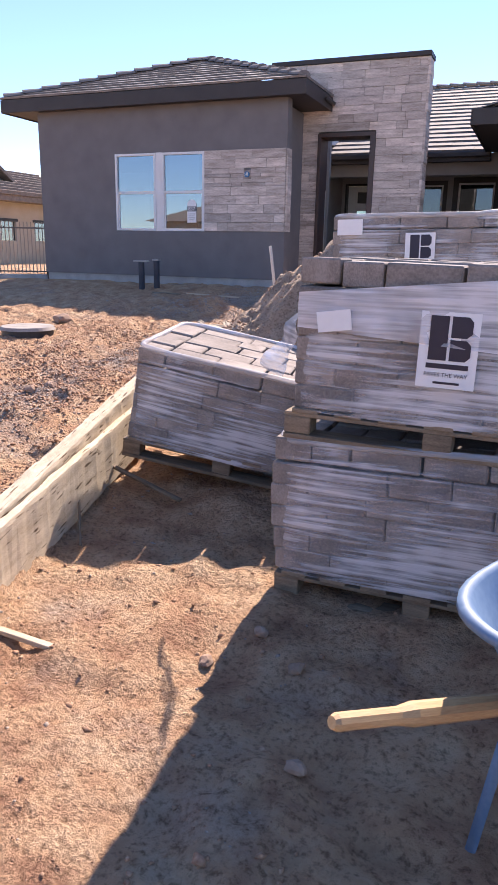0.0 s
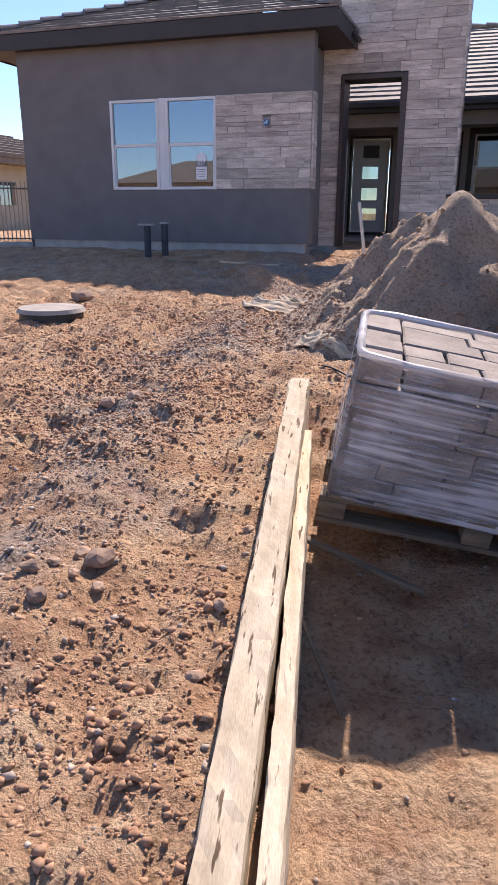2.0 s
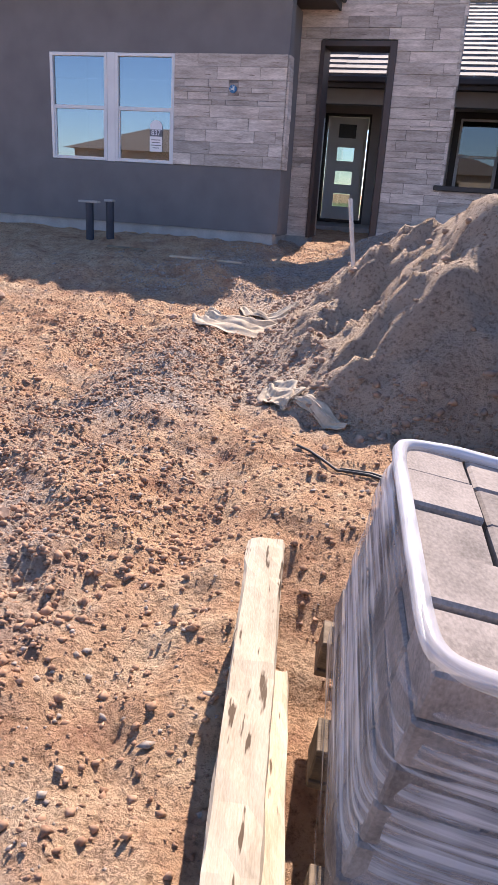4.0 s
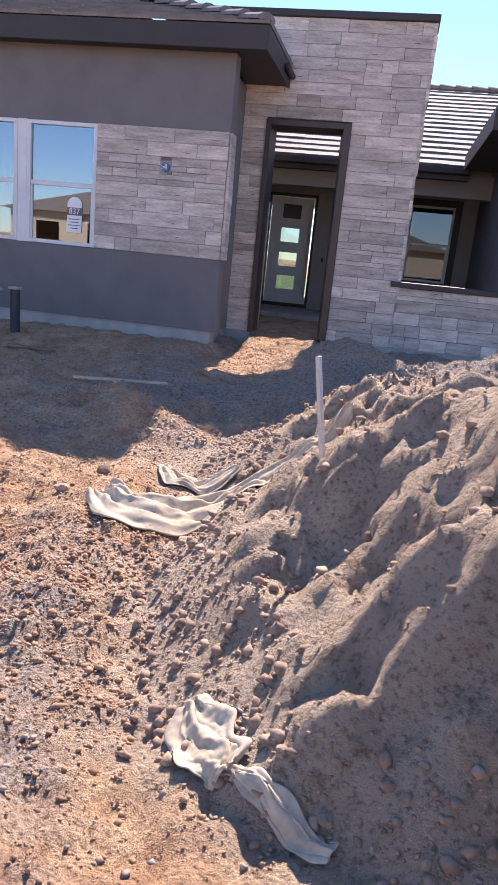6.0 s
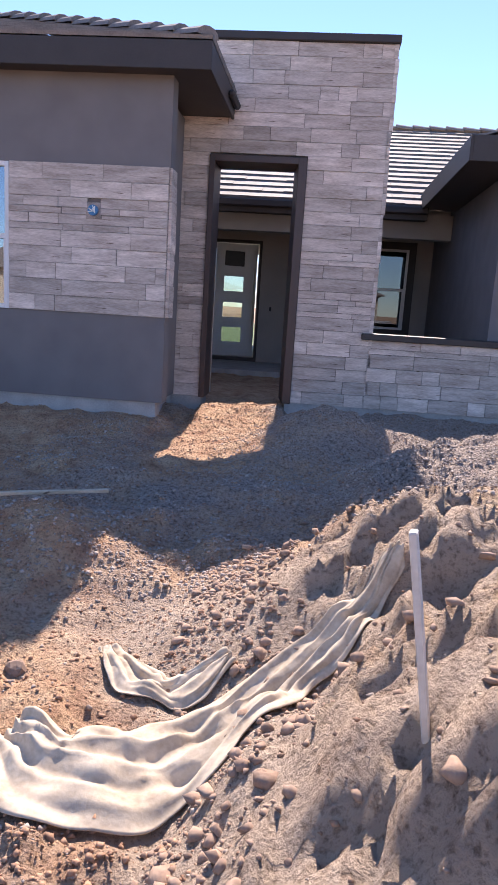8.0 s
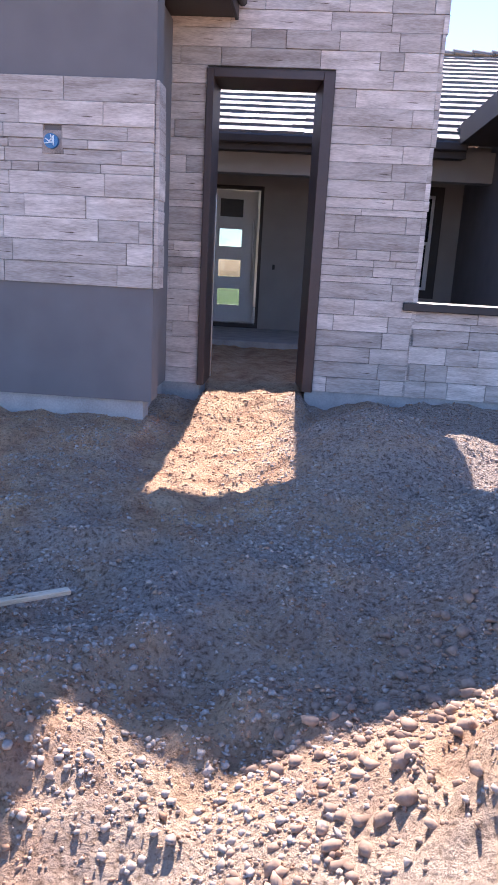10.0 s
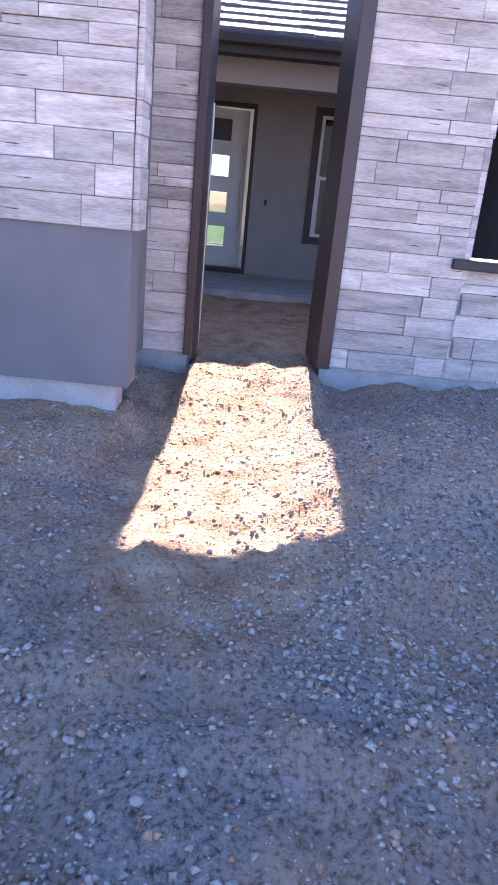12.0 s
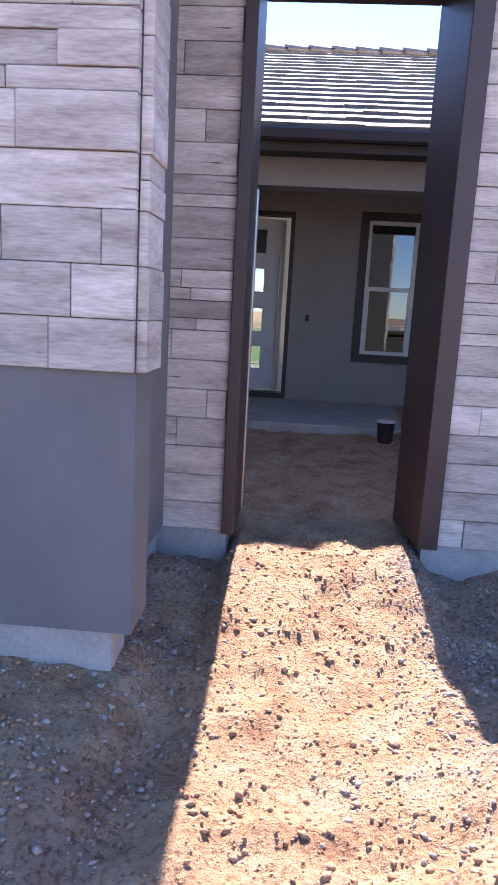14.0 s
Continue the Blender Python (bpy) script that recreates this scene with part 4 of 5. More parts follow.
tagged(mesh_ob("torn_film", bm, FILM, None, True), "torn milky film hanging from the paver load", "film")
bm = bmesh.new()
vs = []
for i in range(17):
    for j in range(7):
        x = 3.44 + i * 0.066
        z = 0.465 + i * 0.006 - j * 0.02 * (1 + i * 0.09)
        vs.append(bm.verts.new((x, -11.333 - 0.012 * noise.noise(Vector((i * 0.6, j * 0.6, 2))), z)))
for i in range(16):
    for j in range(6):
        bm.faces.new((vs[i * 7 + j], vs[i * 7 + 7 + j], vs[i * 7 + 8 + j], vs[i * 7 + 1 + j]))
tagged(mesh_ob("loose_film", bm, FILM, None, True), "loose flap of film across the pavers", "film")


# ---- timber form boards ----
def rough_beam(name, label, p0, p1, w, h, seed, splits=True):
    p0, p1 = Vector(p0), Vector(p1)
    length = (p1 - p0).length
    d = (p1 - p0).normalized()
    bm = bmesh.new()
    n = 60
    prof = [(-0.5, 0), (-0.5, 0.95), (-0.46, 1.0), (-0.15, 1.0), (0.15, 1.0), (0.46, 1.0), (0.5, 0.95), (0.5, 0)]
    rings = []
    for i in range(n + 1):
        ring = []
        for k, (a, b) in enumerate(prof):
            j = 0.005 * noise.noise(Vector((i * 0.3, k * 2.7, seed))) + 0.003 * noise.noise(Vector((i * 1.3, k * 2.7, seed)))
            taper = 1.0
            ring.append(bm.verts.new((i / n * length + (0.02 * noise.noise(Vector((k, seed, 0))) if i in (0, n) else 0), a * w * taper + j, b * h + j)))
        rings.append(ring)
    for i in range(n):
        for k in range(len(prof)):
            bm.faces.new((rings[i][k], rings[i + 1][k], rings[i + 1][(k + 1) % 8], rings[i][(k + 1) % 8]))
    bm.faces.new(rings[0])
    bm.faces.new(rings[-1])
    ob = mesh_ob(name, bm, TIMBER)
    ob.matrix_world = Matrix.Translation(p0) @ d.to_track_quat("X", "Z").to_matrix().to_4x4()
    return tagged(ob, label, "timber", "form timbers")


rough_beam("form_timber", "wide weathered pine timber lying along the edge", (2.385, -12.01, -0.705), (1.93, -9.78, -0.405), 0.09, 0.25, 2)
rough_beam("form_timber", "long narrow pine board set on edge in the soil", (2.612, -12.62, -0.77), (2.05, -10.1, -0.585), 0.042, 0.285, 5)


def stick(name, label, p0, p1, w, h, material=TIMBER):
    p0, p1 = Vector(p0), Vector(p1)
    bm = bmesh.new()
    add_box(bm, 0, (p1 - p0).length, -w / 2, w / 2, -h / 2, h / 2, 0.003)
    ob = mesh_ob(name, bm, material)
    ob.matrix_world = Matrix.Translation(p0) @ (p1 - p0).to_track_quat("X", "Z").to_matrix().to_4x4()
    return tagged(ob, label, "wood scrap")


def lay(x, y, d=0.01):
    return (x, y, land_at(x, y) + d)


stick("lath", "splintered wooden lath on the soil", (2.51, -11.97, -0.715), (2.86, -11.99, -0.72), 0.03, 0.018)
stick("lath", "pale wooden lath lying on shaded dirt", lay(-0.40, -4.72, 0.11), lay(0.19, -4.22, 0.11), 0.035, 0.02)
stick("lath", "grey wooden lath below the pallet", lay(2.13, -10.62, 0.02), lay(2.61, -10.65, 0.02), 0.03, 0.015, PALLET_WOOD)
stick("twig", "thin dry stick on the sand", lay(2.21, -10.97, 0.01), lay(2.46, -11.32, 0.01), 0.012, 0.01, PALLET_WOOD)
stick("lath", "grey scrap of board by the wall", lay(-2.0, -2.9, 0.02), lay(-1.5, -2.8, 0.02), 0.05, 0.02, PALLET_WOOD)

# survey stake standing in the heap
stake = stick("survey_stake", "pale wooden survey stake stuck in the sand heap", (1.76, -6.82, -0.2), (1.625, -6.79, 0.64), 0.035, 0.018, mat("pale_lath", (0.55, 0.5, 0.44), (0.7, 0.66, 0.6), 0.8, 6, 50, 0.2, 0.003))

# irrigation hose
hose = []
for k in range(15):
    f = k / 14
    x, y = 1.76 + 0.95 * f, -8.56 - 0.42 * math.sin(min(f * 1.7, 1.57)) - 0.03 * math.sin(f * 9)
    hose.append((x, y, land_at(x, y) + 0.012))
tagged(tube("irrigation_hose", BLACK, hose, 0.006), "thin black irrigation hose on the soil", "hose")
tagged(tube("irrigation_hose", BLACK, [(x + 0.01, y + 0.02, z) for x, y, z in hose[3:]], 0.006), "second black hose beside the first", "hose")


# ---- wheelbarrow ----
def wheelbarrow(m):
    e = tagged(empty("wheelbarrow", m), "scuffed blue steel wheelbarrow with wooden handles", "wheelbarrow")
    bm = bmesh.new()
    rings = []
    for s, z in ((0.55, 0.0), (0.62, 0.02), (0.97, 0.27), (1.0, 0.28), (1.04, 0.275), (1.04, 0.26)):
        ring = []
        for q in range(40):
            a = 2 * math.pi * q / 40
            c, sn = math.cos(a), math.sin(a)
            ring.append(bm.verts.new((s * 0.43 * math.copysign(abs(c) ** 0.55, c), s * 0.32 * math.copysign(abs(sn) ** 0.55, sn), z)))
        rings.append(ring)
    bm.faces.new(rings[0])
    for r in range(len(rings) - 1):
        for q in range(40):
            bm.faces.new((rings[r][q], rings[r][(q + 1) % 40], rings[r + 1][(q + 1) % 40], rings[r + 1][q]))
    tub = mesh_ob("tub", bm, BLUE, e, True)
    tub.location = (-0.03, 0.03, 0.42)
    tub.scale = (1.05, 1.05, 1.05)
    so = tub.modifiers.new("thick", "SOLIDIFY")
    so.thickness = 0.004
    for s in (-1, 1):
        p0, p1 = Vector((0.6, s * 0.1, 0.22)), Vector((-0.8, s * 0.29, 0.6))
        bm = bmesh.new()
        ln = (p1 - p0).length
        prof = [(0, 0.024), (ln * 0.6, 0.024), (ln - 0.2, 0.024), (ln - 0.16, 0.017), (ln - 0.01, 0.0165), (ln, 0.012)]
        rings = [[bm.verts.new((x, r * math.cos(k * math.pi / 5 + 0.3), r * math.sin(k * math.pi / 5 + 0.3))) for k in range(10)] for x, r in prof]
        for u, v in zip(rings, rings[1:]):
            for k in range(10):
                bm.faces.new((u[k], u[(k + 1) % 10], v[(k + 1) % 10], v[k]))
        bm.faces.new(rings[0])
        bm.faces.new(rings[-1])
        ob = mesh_ob("handle", bm, HANDLE, e)
        ob.matrix_basis = Matrix.Translation(p0) @ (p1 - p0).to_track_quat("X", "Z").to_matrix().to_4x4()
        ob["label"] = "turned pale wooden handle"
        tube("leg", BLUE, [(-0.28, s * 0.25, 0.33), (-0.36, s * 0.26, 0.02), (-0.2, s * 0.26, 0.02), (-0.1, s * 0.24, 0.33)], 0.014, e)
    bm = bmesh.new()
    bmesh.ops.create_cone(bm, cap_ends=True, segments=32, radius1=0.19, radius2=0.19, depth=0.09, matrix=pose(0.62, 0, 0.19, 90, 0, 0))
    bmesh.ops.bevel(bm, geom=[x for x in bm.edges if abs(x.calc_length()) < 0.06], offset=0.025, segments=2, affect="EDGES")
    mesh_ob("wheel", bm, BLACK, e)
    return e


wheelbarrow(pose(4.615, -12.11, -0.795, 0, 0, 60))



# ---- small built things before the house ----
manhole = tagged(empty("valve_box", pose(-0.96, -7.45, land_at(-0.96, -7.45) - 0.03)), "black plastic utility box with a round lid in the soil", "utility box")
bm = bmesh.new()
bmesh.ops.create_cone(bm, cap_ends=True, segments=40, radius1=0.285, radius2=0.275, depth=0.16, matrix=pose(0, 0, 0.05))
mesh_ob("body", bm, BLACK, manhole)
bm = bmesh.new()
bmesh.ops.create_cone(bm, cap_ends=True, segments=40, radius1=0.3, radius2=0.28, depth=0.035, matrix=pose(0, 0, 0.147))
mesh_ob("lid", bm, mat("dusty_lid", (0.22, 0.2, 0.18), (0.4, 0.36, 0.32), 0.7), manhole)


def pipe_stub(x, y, cap):
    e = tagged(empty("pipe_stub", pose(x, y, land_at(x, y) - 0.05)), "black capped pipe stub standing before the wall", "pipe", "pipe stubs by the wall")
    bm = bmesh.new()
    bmesh.ops.create_cone(bm, cap_ends=True, segments=20, radius1=0.055, radius2=0.055, depth=0.55, matrix=pose(0, 0, 0.275))
    mesh_ob("pipe", bm, mat("dark_blue_pipe", (0.02, 0.025, 0.04), (0.035, 0.04, 0.06), 0.5), e)
    bm = bmesh.new()
    add_box(bm, -cap, cap, -0.06, 0.06, 0.53, 0.56, 0.006)
    mesh_ob("cap", bm, CONCRETE, e)
    return e


pipe_stub(-2.62, -2.2, 0.14)
pipe_stub(-2.36, -2.1, 0.06)

jbox = tagged(empty("junction_box", pose(-0.868, SY - 0.045, 1.895)), "round blue electrical box in the stone cladding", "electrical box")
bm = bmesh.new()
bmesh.ops.create_cone(bm, cap_ends=True, segments=28, radius1=0.05, radius2=0.05, depth=0.03, matrix=pose(0, 0, 0, 90, 0, 0))
mesh_ob("cup", bm, JBOX, jbox)
bm = bmesh.new()
for k in range(5):
    add_box(bm, -0.004, 0.004, -0.022, -0.014, -0.03, 0.03, 0.001, pose(0.02 * math.cos(k * 1.3), 0, 0.015 * math.sin(k * 2.1), 0, k * 40, 0))
mesh_ob("wires", bm, STEEL, jbox)

pot = tagged(empty("paint_can", pose(1.2, 3.2, land_at(1.2, 3.2))), "small black bucket standing by the porch slab", "bucket")
bm = bmesh.new()
bmesh.ops.create_cone(bm, cap_ends=True, segments=24, radius1=0.07, radius2=0.085, depth=0.2, matrix=pose(0, 0, 0.1))
mesh_ob("body", bm, BLACK, pot)
bm = bmesh.new()
bmesh.ops.create_cone(bm, cap_ends=True, segments=24, radius1=0.09, radius2=0.09, depth=0.015, matrix=pose(0, 0, 0.205))
mesh_ob("rim", bm, VINYL, pot)


# ---- neighbour's fence and house ----
fence = tagged(empty("iron_fence", pose(-5.45, -0.9, -0.1)), "bronze painted iron picket fence on a concrete kerb", "fence")
FD0 = Vector((-5.5, -1.2, -0.05))
FD1 = Vector((-14.0, -6.0, -0.05))
run = FD1 - FD0
bm = bmesh.new()
cnt = 130
ang = math.degrees(math.atan2(run.y, run.x))
for k in range(cnt):
    p = FD0 + run * (k / cnt)
    add_box(bm, -0.009, 0.009, -0.009, 0.009, 0.08, 1.12, 0, Matrix.Translation(p) @ pose(0, 0, 0, 0, 0, ang))
# sunlight on the pickets is put into their colour, lighter than rails and posts
mesh_ob("picket", bm, mat("sunlit_picket_tan", (0.3, 0.25, 0.2), (0.38, 0.32, 0.26), 0.6), None)
pk = bpy.data.objects["picket"]
pk.parent = fence
pk.matrix_parent_inverse = fence.matrix_world.inverted()
bm = bmesh.new()
for z in (0.12, 1.0):
    add_box(bm, 0, run.length, -0.015, 0.015, z - 0.015, z + 0.015, 0, Matrix.Translation(FD0) @ pose(0, 0, 0, 0, 0, ang))
for k in range(0, 7):
    add_box(bm, -0.03, 0.03, -0.03, 0.03, -0.1, 1.16, 0.004, Matrix.Translation(FD0 + run * (k / 6.5)) @ pose(0, 0, 0, 0, 0, ang))
rl = mesh_ob("rails_and_posts", bm, IRON, fence)
rl.matrix_parent_inverse = fence.matrix_world.inverted()
bm = bmesh.new()
add_box(bm, 0, run.length, -0.1, 0.1, -0.3, 0.06, 0.01, Matrix.Translation(FD0) @ pose(0, 0, 0, 0, 0, ang))
kb = mesh_ob("kerb", bm, CONCRETE, fence)
kb.matrix_parent_inverse = fence.matrix_world.inverted()

ac = tagged(empty("air_conditioner", pose(-8.6, -0.6, -0.15, 0, 0, 20)), "brown metal air conditioner box behind the fence", "air conditioner")
bm = bmesh.new()
add_box(bm, -0.55, 0.55, -0.4, 0.4, 0, 0.62, 0.02)
mesh_ob("case", bm, mat("brown_metal", (0.12, 0.08, 0.05), (0.17, 0.12, 0.08), 0.6), ac)
bm = bmesh.new()
for k in range(12):
    add_box(bm, -0.5, 0.5, -0.415, -0.4, 0.06 + k * 0.045, 0.08 + k * 0.045)
mesh_ob("louvre", bm, BLACK, ac)

NH = pose(-13.5, 5.0, -0.7, 0, 0, -3)
house = tagged(empty("neighbour_house", NH), "beige stucco neighbour house with a brown tile roof", "house")
bm = bmesh.new()
NW = [(-7.0 + 1.7 * k, -6.2 + 1.7 * k, 1.45, 2.1) for k in range(8)]
wall_with_holes(bm, "y", -8, 9, 0, 2.75, -0.2, 0.0, NW)
add_box(bm, -9, -0.2, -8, -7.8, 0, 2.75)
mesh_ob("wall", bm, BEIGE, house)
bm = bmesh.new()
for w in NW:
    add_box(bm, -0.12, -0.1, w[0], w[1], w[2], w[3])
mesh_ob("window_pane", bm, GLASS, house)
bm = bmesh.new()
for w in NW:
    add_box(bm, -0.02, 0.03, w[0] - 0.06, w[1] + 0.06, w[3], w[3] + 0.1, 0.004)
mesh_ob("window_head", bm, TRIM, house)
bm = bmesh.new()
add_box(bm, -9, 0.55, -8.5, 9.5, 2.75, 2.95, 0.01)
for k in range(9):
    add_box(bm, -9 + k * 0.0, 0.6 - k * 0.55, -8.6 + k * 0.2, 9.6 - k * 0.2, 2.95 + k * 0.15, 3.1 + k * 0.15, 0.01)
mesh_ob("roof", bm, mat("brown_tile", (0.17, 0.13, 0.105), (0.27, 0.215, 0.18), 0.8, 6, 50, 0.3), house)
bm = bmesh.new()
GC = 1.01
g0 = [(-1.6, GC - 3.5, 2.95), (-1.6, GC + 3.5, 2.95), (-1.6, GC, 5.2)]
g1 = [(-8, GC - 3.5, 2.95), (-8, GC + 3.5, 2.95), (-8, GC, 5.2)]
a = [bm.verts.new(p) for p in g0]
b = [bm.verts.new(p) for p in g1]
bm.faces.new(a), bm.faces.new(b)
for k in range(3):
    bm.faces.new((a[k], a[(k + 1) % 3], b[(k + 1) % 3], b[k]))
mesh_ob("gable", bm, BEIGE, house)
bm = bmesh.new()
for s in (-1, 1):
    add_box(bm, -8.2, -1.2, -0.0, 4.35, 0, 0.12, 0.01, pose(0, GC, 5.22) @ pose(0, 0, 0, -32.7 if s > 0 else 32.7, 0, 0) @ (Matrix.Identity(4) if s > 0 else pose(0, -4.35, 0)))
mesh_ob("gable_roof", bm, bpy.data.materials["brown_tile"], house)

# houses across the street, behind the walk: what the window reflects
for k, hx in enumerate((-26, -8, 10)):
    h2 = tagged(empty("street_house", pose(hx, -42, -0.2)), "low beige stucco house across the street", "house", "houses across the street")
    bm = bmesh.new()
    wall_with_holes(bm, "x", 0, 14, 0, 2.9, -0.2, 0.0, [(2, 3.8, 0.9, 2.2), (6, 10, 0.0, 2.3)])
    add_box(bm, 0, 14, -8, -7.8, 0, 2.9)
    add_box(bm, 0, 0.2, -7.8, -0.2, 0, 2.9)
    add_box(bm, 13.8, 14, -7.8, -0.2, 0, 2.9)
    mesh_ob("wall", bm, BEIGE, h2)
    bm = bmesh.new()
    base = [bm.verts.new(p) for p in ((-0.6, -8.6, 2.9), (14.6, -8.6, 2.9), (14.6, 0.6, 2.9), (-0.6, 0.6, 2.9))]
    top = [bm.verts.new(p) for p in ((4.2, -4, 4.7), (9.8, -4, 4.7))]
    bm.faces.new(base)
    bm.faces.new((base[0], base[1], top[1], top[0]))
    bm.faces.new((base[2], base[3], top[0], top[1]))
    bm.faces.new((base[1], base[2], top[1]))
    bm.faces.new((base[3], base[0], top[0]))
    mesh_ob("roof", bm, bpy.data.materials["brown_tile"], h2)


# ---- stones and gravel ----
def rock(x, y, r, seed, sink=0.3, label="dusty brown rock lying on the soil"):
    bm = bmesh.new()
    bmesh.ops.create_icosphere(bm, subdivisions=2, radius=r)
    for v in bm.verts:
        k = 1 + 0.45 * noise.noise(v.co / r * 1.1 + Vector((seed * 3.1, 0, 0))) + 0.15 * noise.noise(v.co / r * 3 + Vector((seed, 5, 0)))
        v.co = Vector((v.co.x * k * 1.2, v.co.y * k, v.co.z * k * 0.75))
    ob = mesh_ob("rock", bm, ROCK)
    ob.location = (x, y, land_at(x, y) + r * sink)
    ob.rotation_euler = (0, 0, seed)
    return tagged(ob, label, "rock", "loose rocks")


for k, (x, y, r) in enumerate(((-1.35, -6.35, 0.11), (0.83, -9.78, 0.05), (0.95, -9.7, 0.045), (1.63, -11.26, 0.045), (1.54, -11.2, 0.032), (1.58, -11.5, 0.032), (1.47, -11.38, 0.03), (1.68, -11.35, 0.025), (1.6, -11.35, 0.02), (1.5, -11.3, 0.022), (1.4, -11.55, 0.03), (2.06, -11.33, 0.025), (2.1, -11.6, 0.025), (2.0, -10.9, 0.022),
                               (0.35, -5.95, 0.045), (1.75, -8.62, 0.02), (1.85, -8.52, 0.022), (1.98, -8.36, 0.026), (2.2, -8.45, 0.026), (2.35, -8.52, 0.03), (1.88, -8.22, 0.024), (2.08, -8.4, 0.02), (2.5, -8.5, 0.03), (1.75, -8.12, 0.02),
                               (3.42, -11.75, 0.03), (3.6, -11.9, 0.028), (3.3, -11.95, 0.03), (3.75, -12.35, 0.03), (0.25, -6.3, 0.04), (0.7, -1.5, 0.022), (0.2, -0.3, 0.02), (1.05, -0.45, 0.035), (0.35, -1.1, 0.015))):
    rock(x + 0.02, y + (0.13 if y < -8.9 else 0.03), r * 0.85, k + 1)


def scatter(name, label, material, count, seed, lo, hi, weight, smin, smax, crumb=False):
    """Many small stones joined into one mesh of low blocks."""
    rnd = np.random.RandomState(seed)
    bm = bmesh.new()
    bmesh.ops.create_icosphere(bm, subdivisions=1, radius=1.0)
    base = np.array([v.co[:] for v in bm.verts])
    tri = np.array([[v.index for v in f.verts] for f in bm.faces])
    bm.free()
    if crumb:
        base = np.array([(1, 0, 0), (-1, 0, 0), (0, 1, 0), (0, -1, 0), (0.2, 0.1, 1), (0, 0, -1)], float)
        tri = np.array([(0, 2, 4), (2, 1, 4), (1, 3, 4), (3, 0, 4), (2, 0, 5), (1, 2, 5), (3, 1, 5), (0, 3, 5)])
    px = rnd.uniform(lo[0], hi[0], count * 6)
    py = rnd.uniform(lo[1], hi[1], count * 6)
    keep = rnd.rand(count * 6) < weight(px, py)
    px, py = px[keep][:count], py[keep][:count]
    n = len(px)
    pz = land(px, py)
    s = smin * (smax / smin) ** (rnd.rand(n) ** 3.2)
    ang = rnd.rand(n) * 6.28
    c, sn = np.cos(ang), np.sin(ang)
    sh = base[None] * (1 + 0.34 * rnd.randn(n, len(base), 1).clip(-1.6, 1.6)) * s[:, None, None] * np.stack([1 + 0.4 * rnd.rand(n), np.ones(n), 0.6 + 0.3 * rnd.rand(n)], -1)[:, None]
    co = np.stack([sh[..., 0] * c[:, None] - sh[..., 1] * sn[:, None] + px[:, None], sh[..., 0] * sn[:, None] + sh[..., 1] * c[:, None] + py[:, None], sh[..., 2] + (pz + s * 0.25)[:, None]], -1)
    faces = (tri[None] + (np.arange(n) * len(base))[:, None, None]).reshape(-1, 3)
    co = co.reshape(-1, 3)
    me = bpy.data.meshes.new(name)
    me.vertices.add(len(co))
    me.vertices.foreach_set("co", co.ravel())
    me.loops.add(faces.size)
    me.loops.foreach_set("vertex_index", faces.ravel())
    me.polygons.add(len(faces))
    me.polygons.foreach_set("loop_start", np.arange(0, faces.size, 3))
    me.update(calc_edges=True)
    me.materials.append(material)
    tagged(new(name, me), label, "gravel", kind="stuff")


def loose(x, y):
    """Few loose stones lie on the raked soil inside the form boards."""
    return 1 - 0.8 * smooth(-0.05, 0.05, x - beam_x(y)) * smooth(-9.2, -9.9, y)


scatter("gravel", "loose grey gravel strewn over the soil", PEBBLE, 34000, 31, (-1.6, -13.8), (3.8, 0.0), lambda x, y: loose(x, y) * (gravel_mask(x, y) ** 1.6 + 0.03) * np.where((pile_height(x, y)[0] > 0.05) & (y < -5.2), 0.06, 1.0), 0.0035, 0.014, True)
scatter("soil_clods", "small reddish clods of dry soil", CLOD, 52000, 32, (-1.8, -13.8), (3.9, 0.3), lambda x, y: loose(x, y) * np.where(pile_height(x, y)[0] > 0.0, 0.02, np.where(gravel_mask(x, y) < 0.5, 0.5, 0.2)), 0.0035, 0.014, True)
scatter("path_gravel", "coarse pale gravel on the entry path", PEBBLE, 2200, 33, (0.3, -3.4), (1.5, -0.3), lambda x, y: np.exp(-((x - 0.95 + 0.1 * y * 0) / 0.3) ** 2), 0.003, 0.010)

scatter("coarse_gravel", "coarse broken grey stone before the gateway", PEBBLE, 6500, 34, (-0.9, -5.4), (2.4, -0.6), lambda x, y: (0.12 + 0.88 * (value_noise(x * 2.2, y * 2.2, 41) > 0.1)) * np.where(y > -2.9, np.where((x > 0.0) & (x < 1.0), 0.05, 0.6), 1.0), 0.005, 0.015)
scatter("coarse_clods", "coarse clods thrown up along the wheel ruts", CLOD, 16000, 35, (-0.6, -13.4), (2.35, -6.6), lambda x, y: (0.1 + 0.9 * (value_noise(x * 2.6, y * 1.3, 42) > 0.05)) * (x < beam_x(y) - 0.15) * (pile_height(x, y)[0] < 0), 0.005, 0.018, True)

scatter("heap_clods", "crumbled sand clods round the foot of the heap", ROCK, 3200, 36, (0.9, -8.8), (4.0, -4.0), lambda x, y: np.where(np.abs(pile_height(x, y)[0] + 0.03) < 0.14, 1.0, np.where(pile_height(x, y)[0] > 0.1, 0.1, 0.0)), 0.006, 0.026)


# ---- plank stone cladding, piece by piece ----
BLOCKS = {}


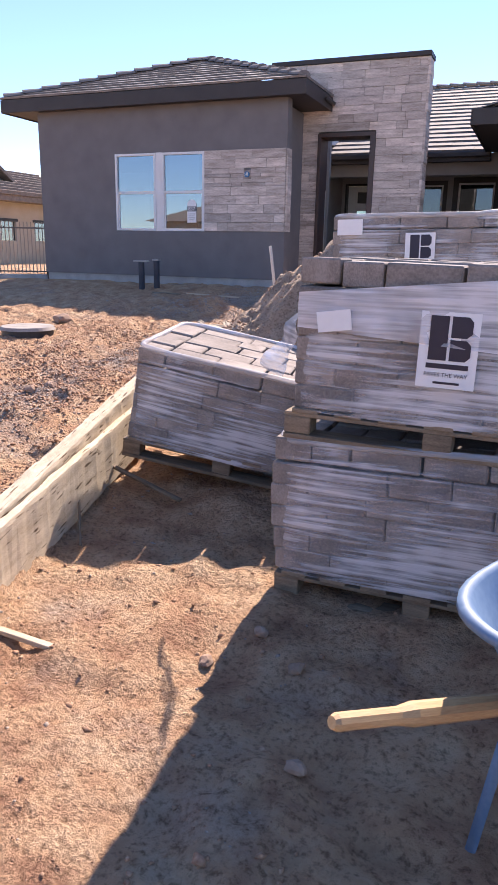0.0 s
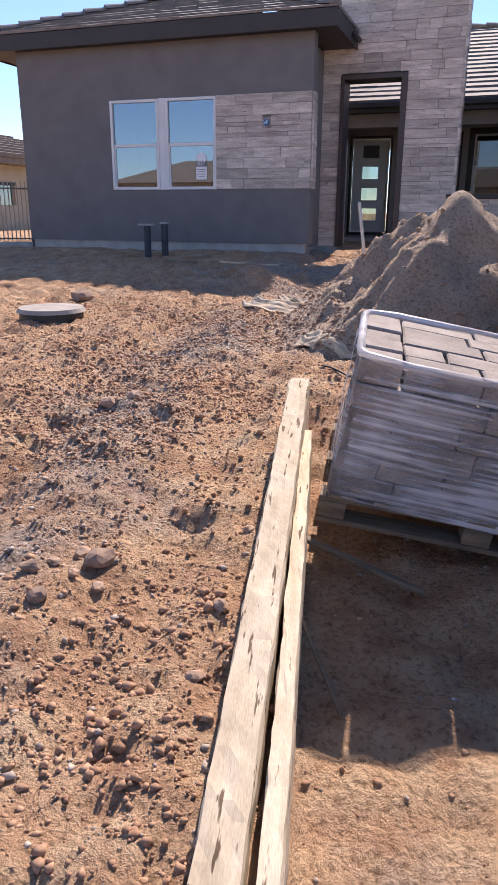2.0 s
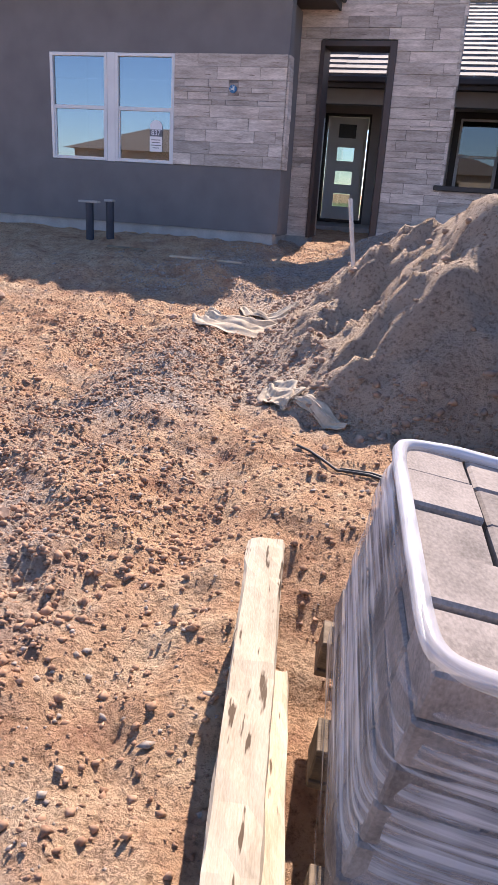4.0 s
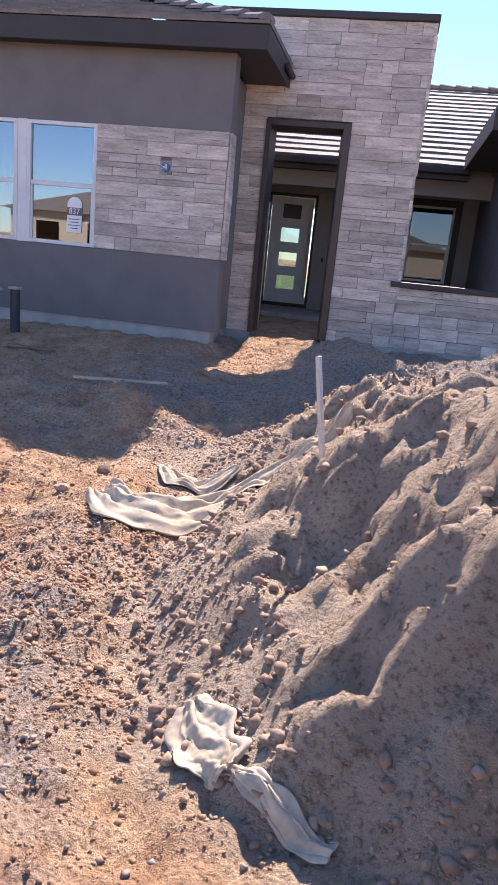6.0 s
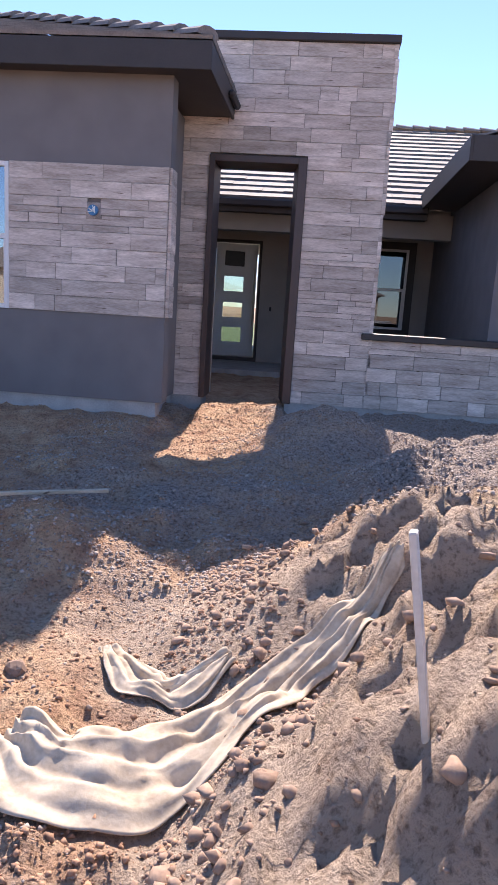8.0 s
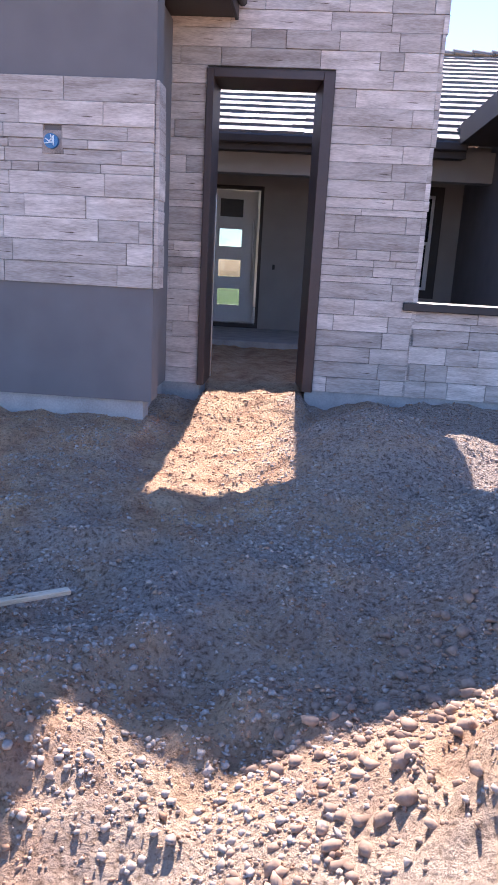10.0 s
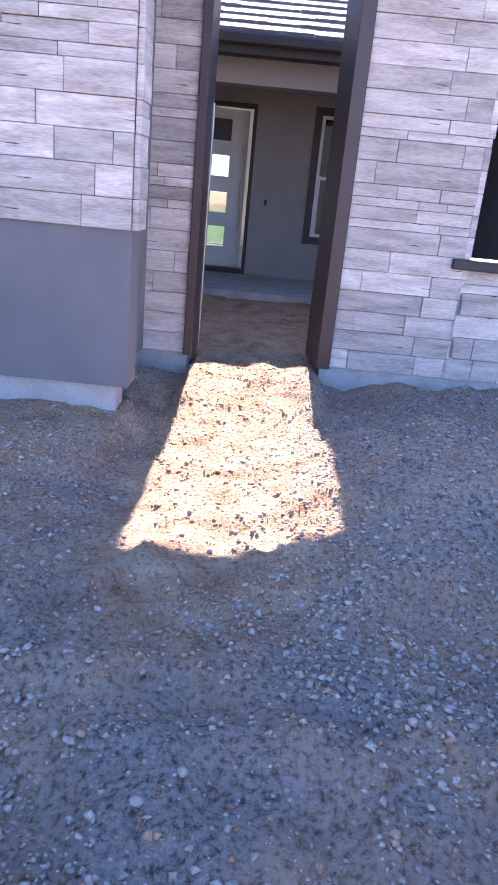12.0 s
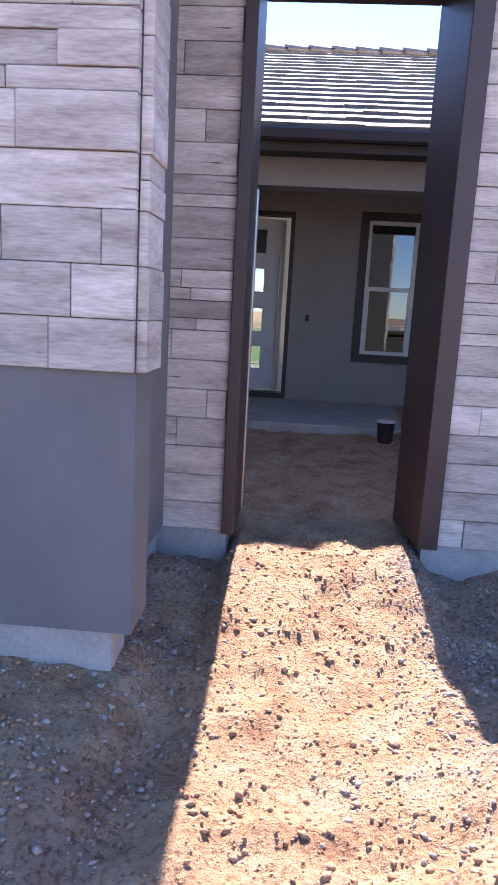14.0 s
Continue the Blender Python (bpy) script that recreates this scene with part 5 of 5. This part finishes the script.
def block_mesh(lx, lz, depth):
    key = (round(lx, 2), round(lz, 3), depth)
    if key not in BLOCKS:
        bm = bmesh.new()
        w, h = key[0], key[1]
        add_box(bm, 0, w - 0.003, 0, depth, 0, h - 0.003, 0.0025)
        me = bpy.data.meshes.new("stone_plank")
        bmesh.ops.recalc_face_normals(bm, faces=bm.faces)
        bm.to_mesh(me)
        bm.free()
        me.materials.append(STONE)
        BLOCKS[key] = me
    return BLOCKS[key]


def clad(parent, origin, turn, width, z0, z1, holes, seed, course=0.148):
    """Courses of plank stone on a wall face: u along the face, local -y outwards. Holes: (u0, u1, z0, z1)."""
    rnd = random.Random(seed)
    m = Matrix.Translation(origin) @ pose(0, 0, 0, 0, 0, turn)
    n = max(1, round((z1 - z0) / course))
    ch = (z1 - z0) / n
    for r in range(n):
        a = z0 + r * ch
        spans = [(0.0, width)]
        for h in holes:
            if h[2] < a + ch * 0.6 and h[3] > a + ch * 0.4:
                spans = [q for s in spans for q in ((s[0], min(s[1], h[0])), (max(s[0], h[1]), s[1])) if q[1] - q[0] > 0.02]
        halves = [(a, ch)]
        if rnd.random() < 0.16:
            k = rnd.choice((0.4, 0.55))
            halves = [(a, round(ch * k, 3)), (a + round(ch * k, 3), ch - round(ch * k, 3))]
        for s in spans:
            for zz, hh in halves:
                u = s[0]
                first = True
                while u < s[1] - 0.015:
                    ln = rnd.choice((0.2, 0.3, 0.35, 0.45, 0.5, 0.6, 0.7, 0.85))
                    if first:
                        ln = rnd.uniform(0.12, 0.7)
                        first = False
                    ln = round(min(ln, s[1] - u), 2)
                    if s[1] - u - ln < 0.09:
                        ln = round(s[1] - u, 2)
                    ln = max(ln, 0.02)
                    ob = new("stone_plank", block_mesh(ln, hh, 0.045))
                    ob.matrix_world = m @ Matrix.Translation((u, -0.03 + rnd.choice((0, 0, 0.004, -0.007, 0.007, -0.003)), zz))
                    ob.parent = parent
                    u += ln


clad(gate_wall, (TX0, 0.03, 0), 0, TX1 - TX0, -0.01, TZ, [(GX0 - TX0, GX1 - TX0, -0.01, GZ)], 4)
clad(gate_wall, (TX1, 0.0, 0), 90, TD, -0.01, TZ, [], 6)
clad(low_wall, (TX1, 0.03, 0), 0, 2.6, -0.01, 0.79, [], 8)
clad(wall_front, (WIN[1], SY, 0), 0, SX1 - WIN[1], 0.92, 2.32, [(0.79, 0.92, 1.82, 1.97)], 9)
clad(wall_front, (SX1, SY, 0), 90, 0.22, 0.92, 2.32, [], 10)
plate = box("box_plate", PAVER, -0.945, -0.79, SY - 0.03, SY, 1.815, 1.97, 0.003)
tagged(plate, "flat grey stone plate round the electrical box", "stone plate")
